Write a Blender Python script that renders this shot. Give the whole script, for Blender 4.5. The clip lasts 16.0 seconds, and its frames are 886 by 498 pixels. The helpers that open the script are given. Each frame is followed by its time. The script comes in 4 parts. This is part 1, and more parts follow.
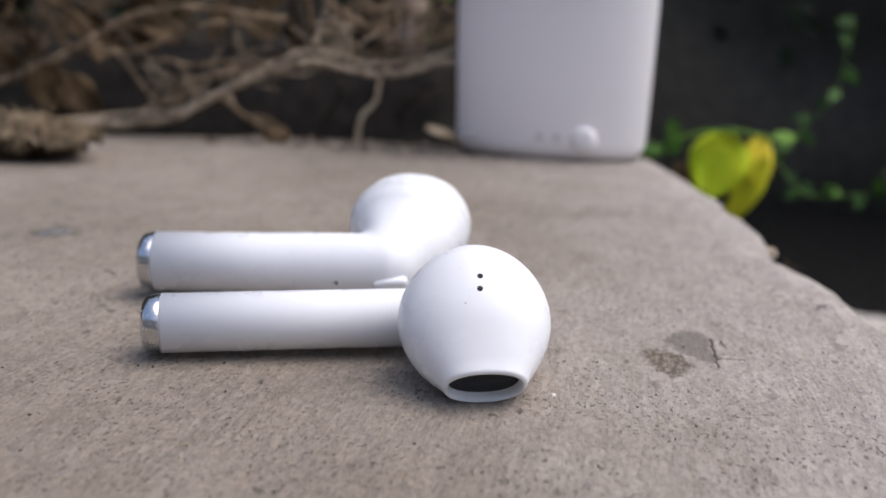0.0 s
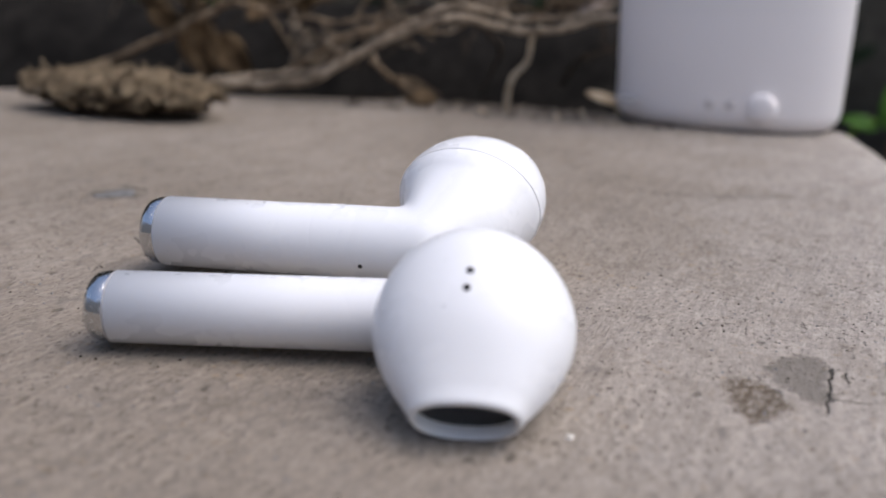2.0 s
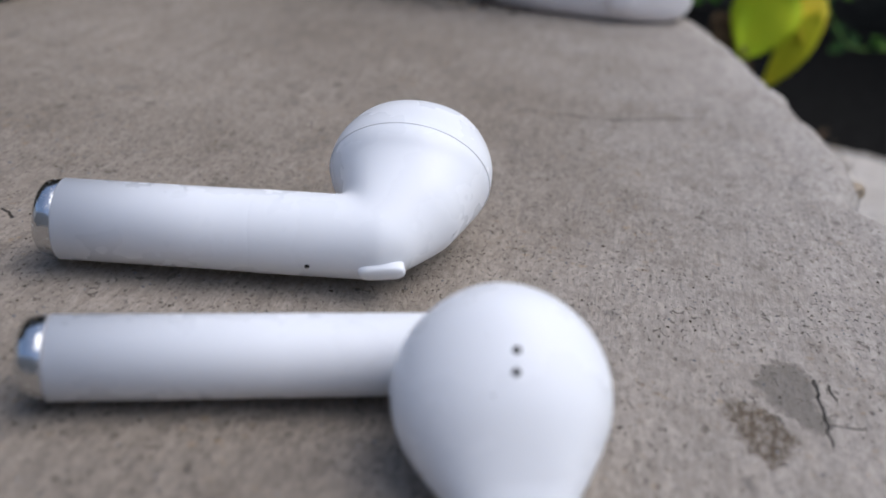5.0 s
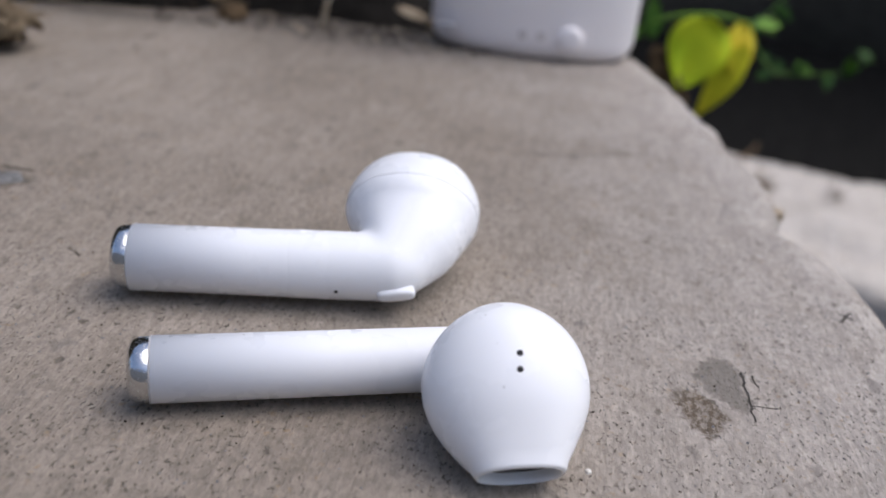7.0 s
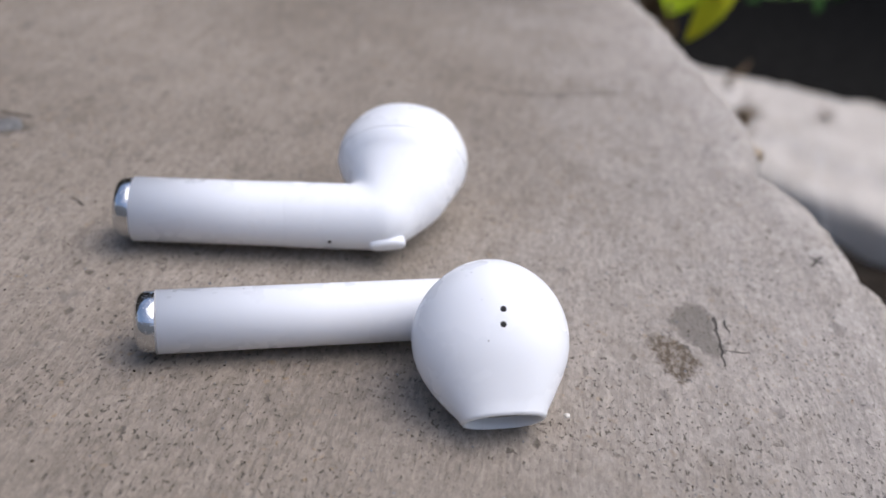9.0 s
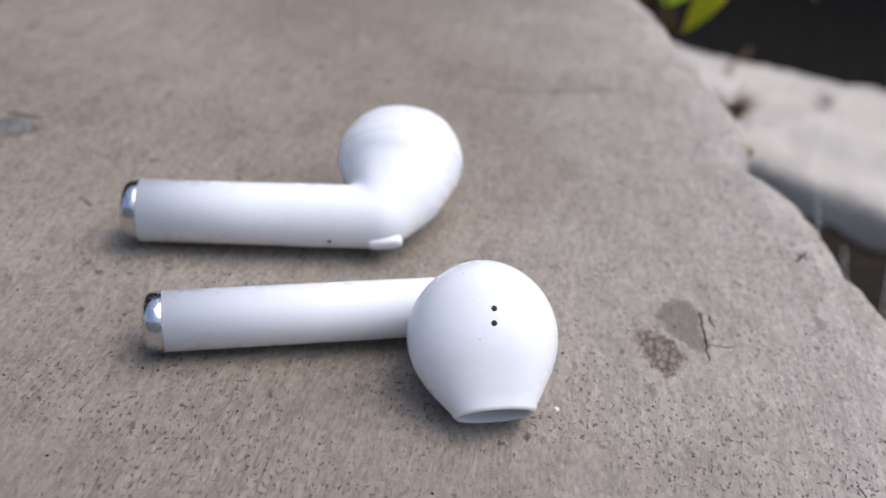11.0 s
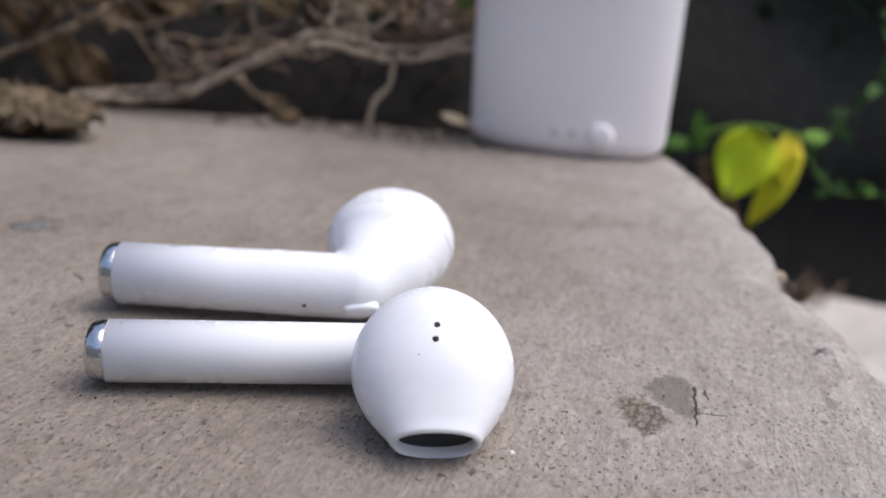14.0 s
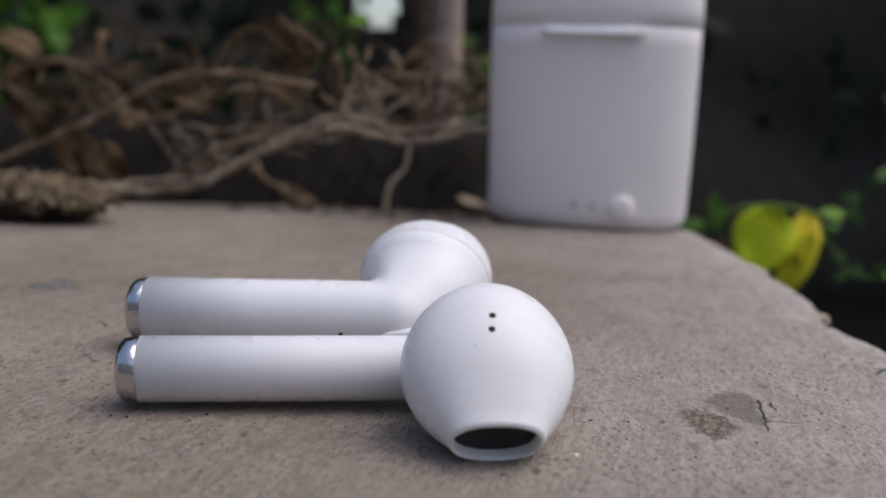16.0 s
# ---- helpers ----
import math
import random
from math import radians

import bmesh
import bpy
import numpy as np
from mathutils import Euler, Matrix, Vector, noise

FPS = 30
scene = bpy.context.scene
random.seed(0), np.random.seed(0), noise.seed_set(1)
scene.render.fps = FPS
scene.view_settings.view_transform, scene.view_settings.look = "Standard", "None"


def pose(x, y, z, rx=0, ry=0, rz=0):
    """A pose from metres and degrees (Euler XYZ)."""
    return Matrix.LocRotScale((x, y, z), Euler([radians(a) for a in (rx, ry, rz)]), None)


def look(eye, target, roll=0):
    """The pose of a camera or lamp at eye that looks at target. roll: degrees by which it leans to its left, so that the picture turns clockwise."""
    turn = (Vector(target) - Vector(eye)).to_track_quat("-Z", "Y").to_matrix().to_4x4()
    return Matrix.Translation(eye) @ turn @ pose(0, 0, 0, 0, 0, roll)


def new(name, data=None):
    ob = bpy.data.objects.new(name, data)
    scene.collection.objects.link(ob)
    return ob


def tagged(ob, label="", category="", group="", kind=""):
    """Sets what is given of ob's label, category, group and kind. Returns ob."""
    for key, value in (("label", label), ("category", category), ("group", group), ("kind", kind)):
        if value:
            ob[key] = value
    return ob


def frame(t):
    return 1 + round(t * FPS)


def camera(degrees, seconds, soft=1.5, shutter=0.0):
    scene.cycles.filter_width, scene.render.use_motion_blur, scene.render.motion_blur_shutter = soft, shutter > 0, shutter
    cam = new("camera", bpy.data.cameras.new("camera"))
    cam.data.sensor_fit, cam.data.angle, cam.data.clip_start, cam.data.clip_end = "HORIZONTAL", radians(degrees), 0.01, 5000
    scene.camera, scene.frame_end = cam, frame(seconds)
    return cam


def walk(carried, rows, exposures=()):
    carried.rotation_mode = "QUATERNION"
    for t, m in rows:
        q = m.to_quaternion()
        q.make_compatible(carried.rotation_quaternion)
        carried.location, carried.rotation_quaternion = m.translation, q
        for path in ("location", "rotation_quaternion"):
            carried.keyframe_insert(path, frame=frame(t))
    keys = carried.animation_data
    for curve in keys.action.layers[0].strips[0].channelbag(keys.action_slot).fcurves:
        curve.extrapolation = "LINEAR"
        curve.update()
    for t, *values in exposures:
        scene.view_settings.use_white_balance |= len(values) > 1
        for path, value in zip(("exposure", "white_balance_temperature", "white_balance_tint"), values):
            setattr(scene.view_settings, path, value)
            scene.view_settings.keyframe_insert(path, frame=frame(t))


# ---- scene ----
# All sizes below are in centimetres and are brought to metres by CM.
CM = 0.01
cam = camera(47.0, 16.0, soft=1.6)
ROWS = [  # seconds, eye (cm), yaw, pitch, roll (degrees)
    (0, 1.556, -0.285, 3.457, 10.455, -13.612, 1.916),
    (0.5, 1.869, -0.138, 3.467, 12.445, -12.949, 1.625),
    (1, 2.325, 0.627, 3.289, 15.747, -13.592, 1.556),
    (1.5, 2.599, 1.610, 3.111, 19.629, -14.019, 1.278),
    (2, 2.690, 2.430, 3.010, 23.500, -15.400, 1.150),
    (2.5, 2.770, 3.390, 2.920, 24.900, -16.480, 1.600),
    (3, 2.340, 3.750, 2.765, 22.400, -20.200, 2.300),
    (3.5, 2.080, 3.460, 3.130, 16.350, -23.950, 3.650),
    (4, 1.700, 3.030, 3.080, 14.200, -23.000, 3.700),
    (4.5, 0.880, 3.465, 3.680, 10.980, -24.800, 4.700),
    (5.75, 0.560, 2.300, 4.420, 8.000, -25.300, 5.200),
    (7, 0.310, 1.302, 5.101, 5.637, -24.183, 5.528),
    (7.5, 0.011, 1.082, 5.154, 5.233, -26.418, 5.749),
    (8, -0.074, 0.962, 5.409, 5.051, -27.527, 5.812),
    (8.5, 0.317, 1.010, 5.572, 4.642, -28.266, 5.894),
    (9, 0.328, 1.041, 5.680, 4.595, -29.015, 5.848),
    (11.5, 0.525, 0.527, 6.054, 4.998, -29.961, 5.271),
    (12, 1.315, -0.402, 6.003, 6.640, -26.680, 4.700),
    (12.5, 2.035, -0.521, 5.551, 9.074, -24.635, 4.140),
    (13, 2.490, -0.596, 5.283, 11.704, -21.930, 3.696),
    (13.5, 2.184, -0.058, 4.635, 12.680, -18.807, 4.015),
    (14, 2.025, 0.608, 4.011, 12.470, -15.801, 3.920),
    (14.5, 1.835, 0.750, 3.554, 12.503, -13.814, 3.354),
    (15, 1.911, 0.951, 3.270, 12.540, -12.142, 2.780),
    (15.5, 1.846, 0.933, 3.004, 12.682, -10.009, 2.258),
    (16, 1.666, 0.680, 2.781, 13.024, -8.498, 2.060),
]


def cam_pose(x, y, z, yaw, pitch, roll):
    a, b = radians(yaw), radians(pitch)
    eye = Vector((x, y, z)) * CM
    return look(eye, eye + Vector((-math.sin(a) * math.cos(b), math.cos(a) * math.cos(b), math.sin(b))), roll)


EXPOSURES = [(0, 0.05, 6870, 13), (1.5, 0.02, 6860, 13), (3, -0.14, 6660, 12), (3.5, -0.14, 6560, 12), (4, -0.08, 6620, 11), (4.5, -0.3, 6420, 10), (7, -0.1, 6650, 12), (9, -0.01, 6650, 12), (12, 0.04, 6600, 11), (12.5, 0.22, 6600, 11), (14.5, 0.02, 6770, 14), (15.5, -0.14, 6770, 14), (16, -0.42, 6870, 14)]
walk(cam, [(row[0], cam_pose(*row[1:])) for row in ROWS], EXPOSURES)
# a phone lens a hand's width from its subject: shallow depth of field
cam.data.dof.use_dof = True
cam.data.dof.focus_distance = 0.092
cam.data.dof.aperture_fstop = 27.0

# ---- light: an open but overcast sky, with a soft brighter side to the right ----
SUN_EL, SUN_AZ = 63.0, 78.0  # degrees; azimuth from +y towards +x
world = bpy.data.worlds.new("sky")
scene.world = world
world.use_nodes = True
wn, wl = world.node_tree.nodes, world.node_tree.links
wn.clear()
sky = wn.new("ShaderNodeTexSky")
sky.sky_type = "NISHITA"
sky.sun_disc = False
sky.sun_elevation = radians(SUN_EL)
sky.sun_rotation = radians(SUN_AZ)
sky.air_density, sky.dust_density, sky.ozone_density = 1.0, 2.5, 1.5
bg = wn.new("ShaderNodeBackground")
bg.inputs["Strength"].default_value = 0.22
wo = wn.new("ShaderNodeOutputWorld")
haze = wn.new("ShaderNodeHueSaturation")  # thin cloud takes a little of the blue out of the sky
haze.inputs["Saturation"].default_value = 0.95
wl.new(sky.outputs[0], haze.inputs["Color"])
wl.new(haze.outputs[0], bg.inputs["Color"])
wl.new(bg.outputs[0], wo.inputs["Surface"])

sun_data = bpy.data.lights.new("sun", "SUN")
sun_data.energy = 1.75
sun_data.angle = radians(64)
sun_data.color = (1.0, 0.975, 0.945)
sun = new("sun", sun_data)
sd = Vector((math.sin(radians(SUN_AZ)) * math.cos(radians(SUN_EL)), math.cos(radians(SUN_AZ)) * math.cos(radians(SUN_EL)), math.sin(radians(SUN_EL))))
sun.matrix_world = look(sd * 3, (0, 0, 0))

# ---- materials ----
class Nodes:
    """A small wrapper for building node materials."""

    def __init__(self, name):
        self.mat = bpy.data.materials.new(name)
        self.mat.use_nodes = True
        self.tree = self.mat.node_tree
        self.n, self.l = self.tree.nodes, self.tree.links
        self.bsdf = self.n["Principled BSDF"]
        self.pos = self.n.new("ShaderNodeTexCoord").outputs["Object"]

    def put(self, socket, value):
        if isinstance(value, bpy.types.NodeSocket):
            self.l.new(value, socket)
        elif isinstance(value, (tuple, list)) and len(value) == 3 and socket.type == "RGBA":
            socket.default_value = (*value, 1)
        else:
            socket.default_value = value

    def math(self, op, a, b=0.0, c=0.0, clamp=False):
        nd = self.n.new("ShaderNodeMath")
        nd.operation, nd.use_clamp = op, clamp
        for k, v in enumerate((a, b, c)):
            self.put(nd.inputs[k], v)
        return nd.outputs[0]

    def vec(self, op, a, b=(0, 0, 0), scale=None):
        nd = self.n.new("ShaderNodeVectorMath")
        nd.operation = op
        self.put(nd.inputs[0], a)
        self.put(nd.inputs[1], b)
        if scale is not None:
            self.put(nd.inputs["Scale"], scale)
        return nd.outputs["Value"] if op in ("DOT_PRODUCT", "LENGTH", "DISTANCE") else nd.outputs["Vector"]

    def noise(self, size_cm, detail=4.0, rough=0.55, stretch=(1, 1, 1), pos=None, seed=0.0, colour=False):
        m = self.n.new("ShaderNodeMapping")
        self.put(m.inputs["Vector"], pos or self.pos)
        m.inputs["Location"].default_value = (seed, seed * 0.7, seed * 1.3)
        m.inputs["Scale"].default_value = [s / (size_cm * CM) for s in stretch]
        t = self.n.new("ShaderNodeTexNoise")
        self.put(t.inputs["Vector"], m.outputs[0])
        t.inputs["Scale"].default_value = 1.0
        t.inputs["Detail"].default_value = detail
        t.inputs["Roughness"].default_value = rough
        return t.outputs["Color" if colour else "Fac"]

    def cells(self, size_cm, feature="F1", stretch=(1, 1, 1), out="Distance", pos=None):
        m = self.n.new("ShaderNodeMapping")
        self.put(m.inputs["Vector"], pos or self.pos)
        m.inputs["Scale"].default_value = [s / (size_cm * CM) for s in stretch]
        t = self.n.new("ShaderNodeTexVoronoi")
        t.feature = feature
        t.inputs["Scale"].default_value = 1.0
        self.put(t.inputs["Vector"], m.outputs[0])
        return t.outputs[out]

    def span(self, v, a, b, lo=0.0, hi=1.0):
        m = self.n.new("ShaderNodeMapRange")
        m.interpolation_type = "SMOOTHSTEP"
        self.put(m.inputs[0], v)
        for k, x in enumerate((a, b, lo, hi), 1):
            m.inputs[k].default_value = x
        return m.outputs[0]

    def mix(self, fac, a, b, blend="MIX"):
        m = self.n.new("ShaderNodeMix")
        m.data_type, m.blend_type = "RGBA", blend
        self.put(m.inputs[0], fac)
        self.put(m.inputs[6], a)
        self.put(m.inputs[7], b)
        return m.outputs[2]

    def bump(self, height, depth_cm, strength=1.0, normal=None):
        b = self.n.new("ShaderNodeBump")
        b.inputs["Strength"].default_value = strength
        b.inputs["Distance"].default_value = depth_cm * CM
        self.put(b.inputs["Height"], height)
        if normal is not None:
            self.put(b.inputs["Normal"], normal)
        return b.outputs[0]

    def set(self, **kw):
        names = {"color": "Base Color", "rough": "Roughness", "metal": "Metallic", "normal": "Normal", "ior": "IOR", "spec": "Specular IOR Level"}
        for k, v in kw.items():
            self.put(self.bsdf.inputs[names[k]], v)
        return self.mat


def make_concrete(name, pale, dark, streak, marks):
    """Fine-grained weathered concrete; marks adds the main slab's stains, cracks and painted brighter side."""
    m = Nodes(name)
    big = m.noise(3.5, 4, 0.6, seed=2.0)
    mid = m.noise(0.5, 5, 0.7, stretch=(1.0, 0.6, 1.0), seed=5.0)
    fine = m.noise(0.05, 3, 0.7, stretch=(1.0, 0.45, 1.0), seed=9.0)
    brushed = m.noise(0.045, 2, 0.55, stretch=(1.0, 0.14, 1.0), seed=4.0)
    col = m.mix(m.span(big, 0.3, 0.72), dark, pale)
    if marks:  # stronger light on the side towards the kerb, put in as paler colour
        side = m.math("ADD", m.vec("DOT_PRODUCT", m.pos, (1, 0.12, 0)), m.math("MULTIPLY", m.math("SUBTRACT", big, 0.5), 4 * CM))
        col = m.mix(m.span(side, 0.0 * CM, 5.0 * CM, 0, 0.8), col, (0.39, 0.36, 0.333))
        wear = m.n.new("ShaderNodeAttribute")  # rubbed pale along the arris
        wear.attribute_name = "edge_wear"
        rub = m.math("ADD", wear.outputs["Fac"], m.math("MULTIPLY", m.math("SUBTRACT", m.noise(0.7, 4, 0.65, seed=61.0), 0.5), 1.1))
        col = m.mix(m.span(rub, 0.3, 0.8, 0, 0.75), col, (0.44, 0.41, 0.38))
    col = m.mix(m.span(mid, 0.42, 0.72, 0, 0.34), col, tuple(c * k for c, k in zip(pale, (0.66, 0.64, 0.6))))
    # sand grains, each of its own shade
    grain = m.n.new("ShaderNodeSeparateColor")
    m.put(grain.inputs[0], m.cells(0.042, stretch=(1.0, 0.5, 1.0), out="Color"))
    shade = m.math("ADD", m.span(grain.outputs[0], 0.0, 1.0, 0.9, 1.08), m.span(fine, 0.3, 0.7, -0.12, 0.12))
    col = m.mix(1.0, col, m.vec("SCALE", (1, 1, 1), scale=shade), "MULTIPLY")
    bands = m.noise(0.13, 3, 0.6, stretch=(1.0, 0.14, 1.0), seed=81.0)  # the trowel's long strokes
    col = m.mix(1.0, col, m.vec("SCALE", (1, 1, 1), scale=m.span(bands, 0.3, 0.7, 0.92, 1.07)), "MULTIPLY")
    area = m.span(m.noise(2.2, 3, 0.6, seed=14.0), 0.36, 0.6, 0.2, 1.0)
    lines = m.math("MULTIPLY", m.span(brushed, 0.48, 0.66, 0, streak), area)
    col = m.mix(lines, col, tuple(c * 0.5 for c in dark))
    # dark pits, in loose swarms, and rusty grains
    pick = m.noise(0.9, 4, 0.75, seed=12.0)
    pit = m.math("MULTIPLY", m.span(m.noise(0.04, 2, 0.6, stretch=(1.0, 0.6, 1.0), seed=23.0), 0.6, 0.67), m.span(pick, 0.37, 0.57))
    big_pit = m.math("MULTIPLY", m.span(m.noise(0.16, 3, 0.7, stretch=(0.7, 0.7, 1.0), seed=27.0), 0.63, 0.7), m.span(m.noise(1.3, 2, 0.6, seed=17.0), 0.45, 0.6))
    # single air holes, drawn out along the trowel's way
    holes = None
    ragged = m.vec("ADD", m.pos, m.vec("SCALE", m.vec("SUBTRACT", m.noise(0.05, 3, 0.6, colour=True, seed=19.0), (0.5, 0.5, 0.5)), scale=0.07 * CM))
    for size, few, wide in ((0.065, 0.8, 0.2), (0.15, 0.84, 0.2), (0.4, 0.82, 0.14)):
        kind = m.n.new("ShaderNodeSeparateColor")
        m.put(kind.inputs[0], m.cells(size, stretch=(1.0, 0.5, 1.0), out="Color", pos=ragged))
        rim = m.math("MULTIPLY", m.span(kind.outputs[1], 0.0, 1.0, 0.3, 1.0), wide)
        inside = m.span(m.math("SUBTRACT", m.cells(size, stretch=(1.0, 0.5, 1.0), pos=ragged), rim), 0.1, -0.08)
        h = m.math("MULTIPLY", inside, m.span(kind.outputs[0], few, few + 0.08))
        holes = h if holes is None else m.math("MAXIMUM", holes, h)
    holes = m.math("MULTIPLY", holes, 0.85)
    g = m.math("MAXIMUM", m.math("MAXIMUM", pit, big_pit), holes)
    col = m.mix(m.math("MULTIPLY", g, 0.7), col, (0.07, 0.06, 0.048))
    g2 = m.math("MULTIPLY", m.span(m.noise(0.1, 2, 0.6, seed=33.0), 0.6, 0.7), m.span(m.noise(0.9, 2, 0.6, seed=31.0), 0.48, 0.62))
    col = m.mix(m.math("MULTIPLY", g2, 0.4), col, (0.30, 0.2, 0.1))
    blotch = m.math("MULTIPLY", m.span(m.noise(0.55, 4, 0.7, seed=41.0), 0.6, 0.7), m.span(m.noise(3.0, 2, 0.5, seed=43.0), 0.42, 0.6))
    col = m.mix(m.math("MULTIPLY", blotch, 0.5), col, (0.13, 0.112, 0.085))
    smear = m.math("MULTIPLY", m.span(m.noise(0.28, 3, 0.6, stretch=(1.0, 0.6, 1.0), seed=71.0), 0.6, 0.7), m.span(m.noise(1.6, 2, 0.5, seed=73.0), 0.44, 0.58))
    col = m.mix(m.math("MULTIPLY", smear, 0.4), col, (0.12, 0.112, 0.108))
    height = m.math("ADD", m.math("MULTIPLY", fine, 1.0), m.math("MULTIPLY", mid, 0.5))
    height = m.math("ADD", height, m.math("MULTIPLY", grain.outputs[1], 0.35))
    height = m.math("SUBTRACT", height, m.math("MULTIPLY", lines, 1.0))
    height = m.math("SUBTRACT", height, m.math("MULTIPLY", g, 0.9))
    if marks:
        warp = m.vec("SCALE", m.vec("SUBTRACT", m.noise(0.26, 4, 0.65, colour=True, seed=7.0), (0.5, 0.5, 0.5)), scale=0.5 * CM)
        p = m.vec("ADD", m.pos, warp)

        def blob(x, y, rx, ry, soft, source=p):
            d = m.vec("MULTIPLY", m.vec("SUBTRACT", source, (x * CM, y * CM, 0)), (1 / (rx * CM), 1 / (ry * CM), 0))
            return m.span(m.vec("LENGTH", d), 1.0, 1.0 - soft)

        def line(a, b, width, source=p):
            ax, ay, bx, by = a[0] * CM, a[1] * CM, b[0] * CM, b[1] * CM
            ln = math.hypot(bx - ax, by - ay)
            ux, uy = (bx - ax) / ln, (by - ay) / ln
            rel = m.vec("SUBTRACT", source, (ax, ay, 0))
            along = m.math("MINIMUM", m.math("MAXIMUM", m.vec("DOT_PRODUCT", rel, (ux, uy, 0)), 0.0), ln)
            foot = m.vec("SCALE", (ux, uy, 0), scale=along)
            off = m.vec("MULTIPLY", m.vec("SUBTRACT", rel, foot), (1, 1, 0))
            return m.span(m.vec("LENGTH", off), width * CM, width * 0.3 * CM)

        grey = m.math("MAXIMUM", blob(2.29, 10.42, 0.29, 0.44, 0.35), blob(2.42, 10.05, 0.15, 0.36, 0.4))
        brown = m.math("MAXIMUM", blob(1.99, 9.85, 0.22, 0.3, 0.35), blob(2.12, 9.6, 0.2, 0.34, 0.35))
        col = m.mix(m.math("MULTIPLY", grey, 0.72), col, (0.135, 0.123, 0.107))
        gritty = m.math("MULTIPLY", brown, m.span(m.noise(0.04, 3, 0.7, stretch=(1.0, 0.45, 1.0), seed=21.0), 0.6, 0.42, 0.45, 1.0))
        col = m.mix(m.math("MULTIPLY", gritty, 0.9), col, (0.082, 0.06, 0.038))
        dirt = m.math("MULTIPLY", blob(-3.6, 24.7, 4.6, 3.6, 0.75), m.span(m.noise(0.35, 4, 0.7, seed=51.0), 0.36, 0.6, 0.25, 1.0))
        col = m.mix(m.math("MULTIPLY", dirt, 0.95), col, (0.05, 0.042, 0.034))
        bed = blob(-6.64, 12.85, 0.46, 0.42, 0.4)  # darker patch round a bedded pebble
        col = m.mix(m.math("MULTIPLY", bed, 0.7), col, (0.08, 0.07, 0.058))
        wob = m.vec("SCALE", m.vec("SUBTRACT", m.noise(0.14, 2, 0.6, colour=True, seed=3.0), (0.5, 0.5, 0.5)), scale=0.09 * CM)
        q = m.vec("ADD", m.pos, wob)
        cracks = None
        for a, b, w in (((2.52, 10.57), (2.55, 9.7), 0.016), ((2.55, 9.96), (2.81, 9.96), 0.012), ((2.62, 10.53), (2.66, 10.34), 0.018),
                        ((3.83, 12.07), (3.99, 12.33), 0.028), ((3.86, 12.26), (3.97, 12.16), 0.026), ((4.12, 8.77), (4.3, 8.51), 0.009), ((4.3, 8.51), (4.49, 8.31), 0.016),
                        ((3.71, 8.06), (3.78, 7.88), 0.01), ((3.78, 7.88), (4.03, 7.77), 0.018), ((4.62, 8.5), (4.66, 8.36), 0.025), ((4.74, 8.64), (4.82, 8.5), 0.022),
                        ((-0.6, 16.7), (0.6, 16.85), 0.024), ((0.6, 16.85), (1.9, 17.5), 0.022), ((-2.2, 14.9), (-1.5, 14.6), 0.012),
                        ((-6.9, 13.3), (-6.45, 13.25), 0.05), ((-4.9, 11.2), (-4.7, 11.05), 0.02), ((3.3, 16.1), (3.5, 15.9), 0.025), ((3.35, 15.9), (3.5, 16.2), 0.015)):
            c = line(a, b, w, q)
            cracks = c if cracks is None else m.math("MAXIMUM", cracks, c)
        col = m.mix(m.math("MULTIPLY", cracks, 0.85), col, (0.022, 0.02, 0.018))
        height = m.math("SUBTRACT", height, m.math("MULTIPLY", cracks, 2.0))
        height = m.math("SUBTRACT", height, m.math("MULTIPLY", grey, 0.35))
    nrm = m.bump(height, 0.02, 0.9)
    return m.set(color=col, rough=m.span(mid, 0.3, 0.7, 0.8, 0.95), normal=nrm, spec=0.25)


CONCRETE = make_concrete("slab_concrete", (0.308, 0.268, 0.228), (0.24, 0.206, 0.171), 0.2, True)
CONCRETE_LOW = make_concrete("kerb_concrete", (0.71, 0.672, 0.625), (0.57, 0.53, 0.48), 0.15, False)


def make_plastic(name, colour, rough):
    m = Nodes(name)
    smudge = m.noise(0.6, 3, 0.6, seed=3.0)
    speck = m.math("MULTIPLY", m.span(m.cells(0.16), 0.075, 0.03), m.span(m.noise(0.45, 1, 0.5, seed=8.0), 0.6, 0.66))
    col = m.mix(m.math("MULTIPLY", speck, 0.75), colour, (0.12, 0.11, 0.1))
    return m.set(color=col, rough=m.span(smudge, 0.3, 0.7, rough, rough + 0.05), spec=0.25, ior=1.48)


WHITE = make_plastic("white_gloss_plastic", (0.845, 0.872, 0.912), 0.25)
WHITE_CASE = make_plastic("white_case_plastic", (0.875, 0.85, 0.86), 0.33)


def make_plain(name, colour, rough=0.6, metal=0.0, var=0.15, size=0.2):
    m = Nodes(name)
    v = m.noise(size, 3, 0.6)
    lo = tuple(c * (1 - var) for c in colour)
    hi = tuple(min(1, c * (1 + var)) for c in colour)
    return m.set(color=m.mix(m.span(v, 0.3, 0.7), lo, hi), rough=rough, metal=metal)


def make_chrome():
    m = Nodes("worn_chrome")
    scuff = m.noise(0.05, 4, 0.7)
    nrm = m.bump(m.noise(0.12, 3, 0.6, seed=4.0), 0.012, 0.6)
    return m.set(color=(0.6, 0.615, 0.635), metal=1.0, rough=m.span(scuff, 0.4, 0.75, 0.1, 0.34), normal=nrm)


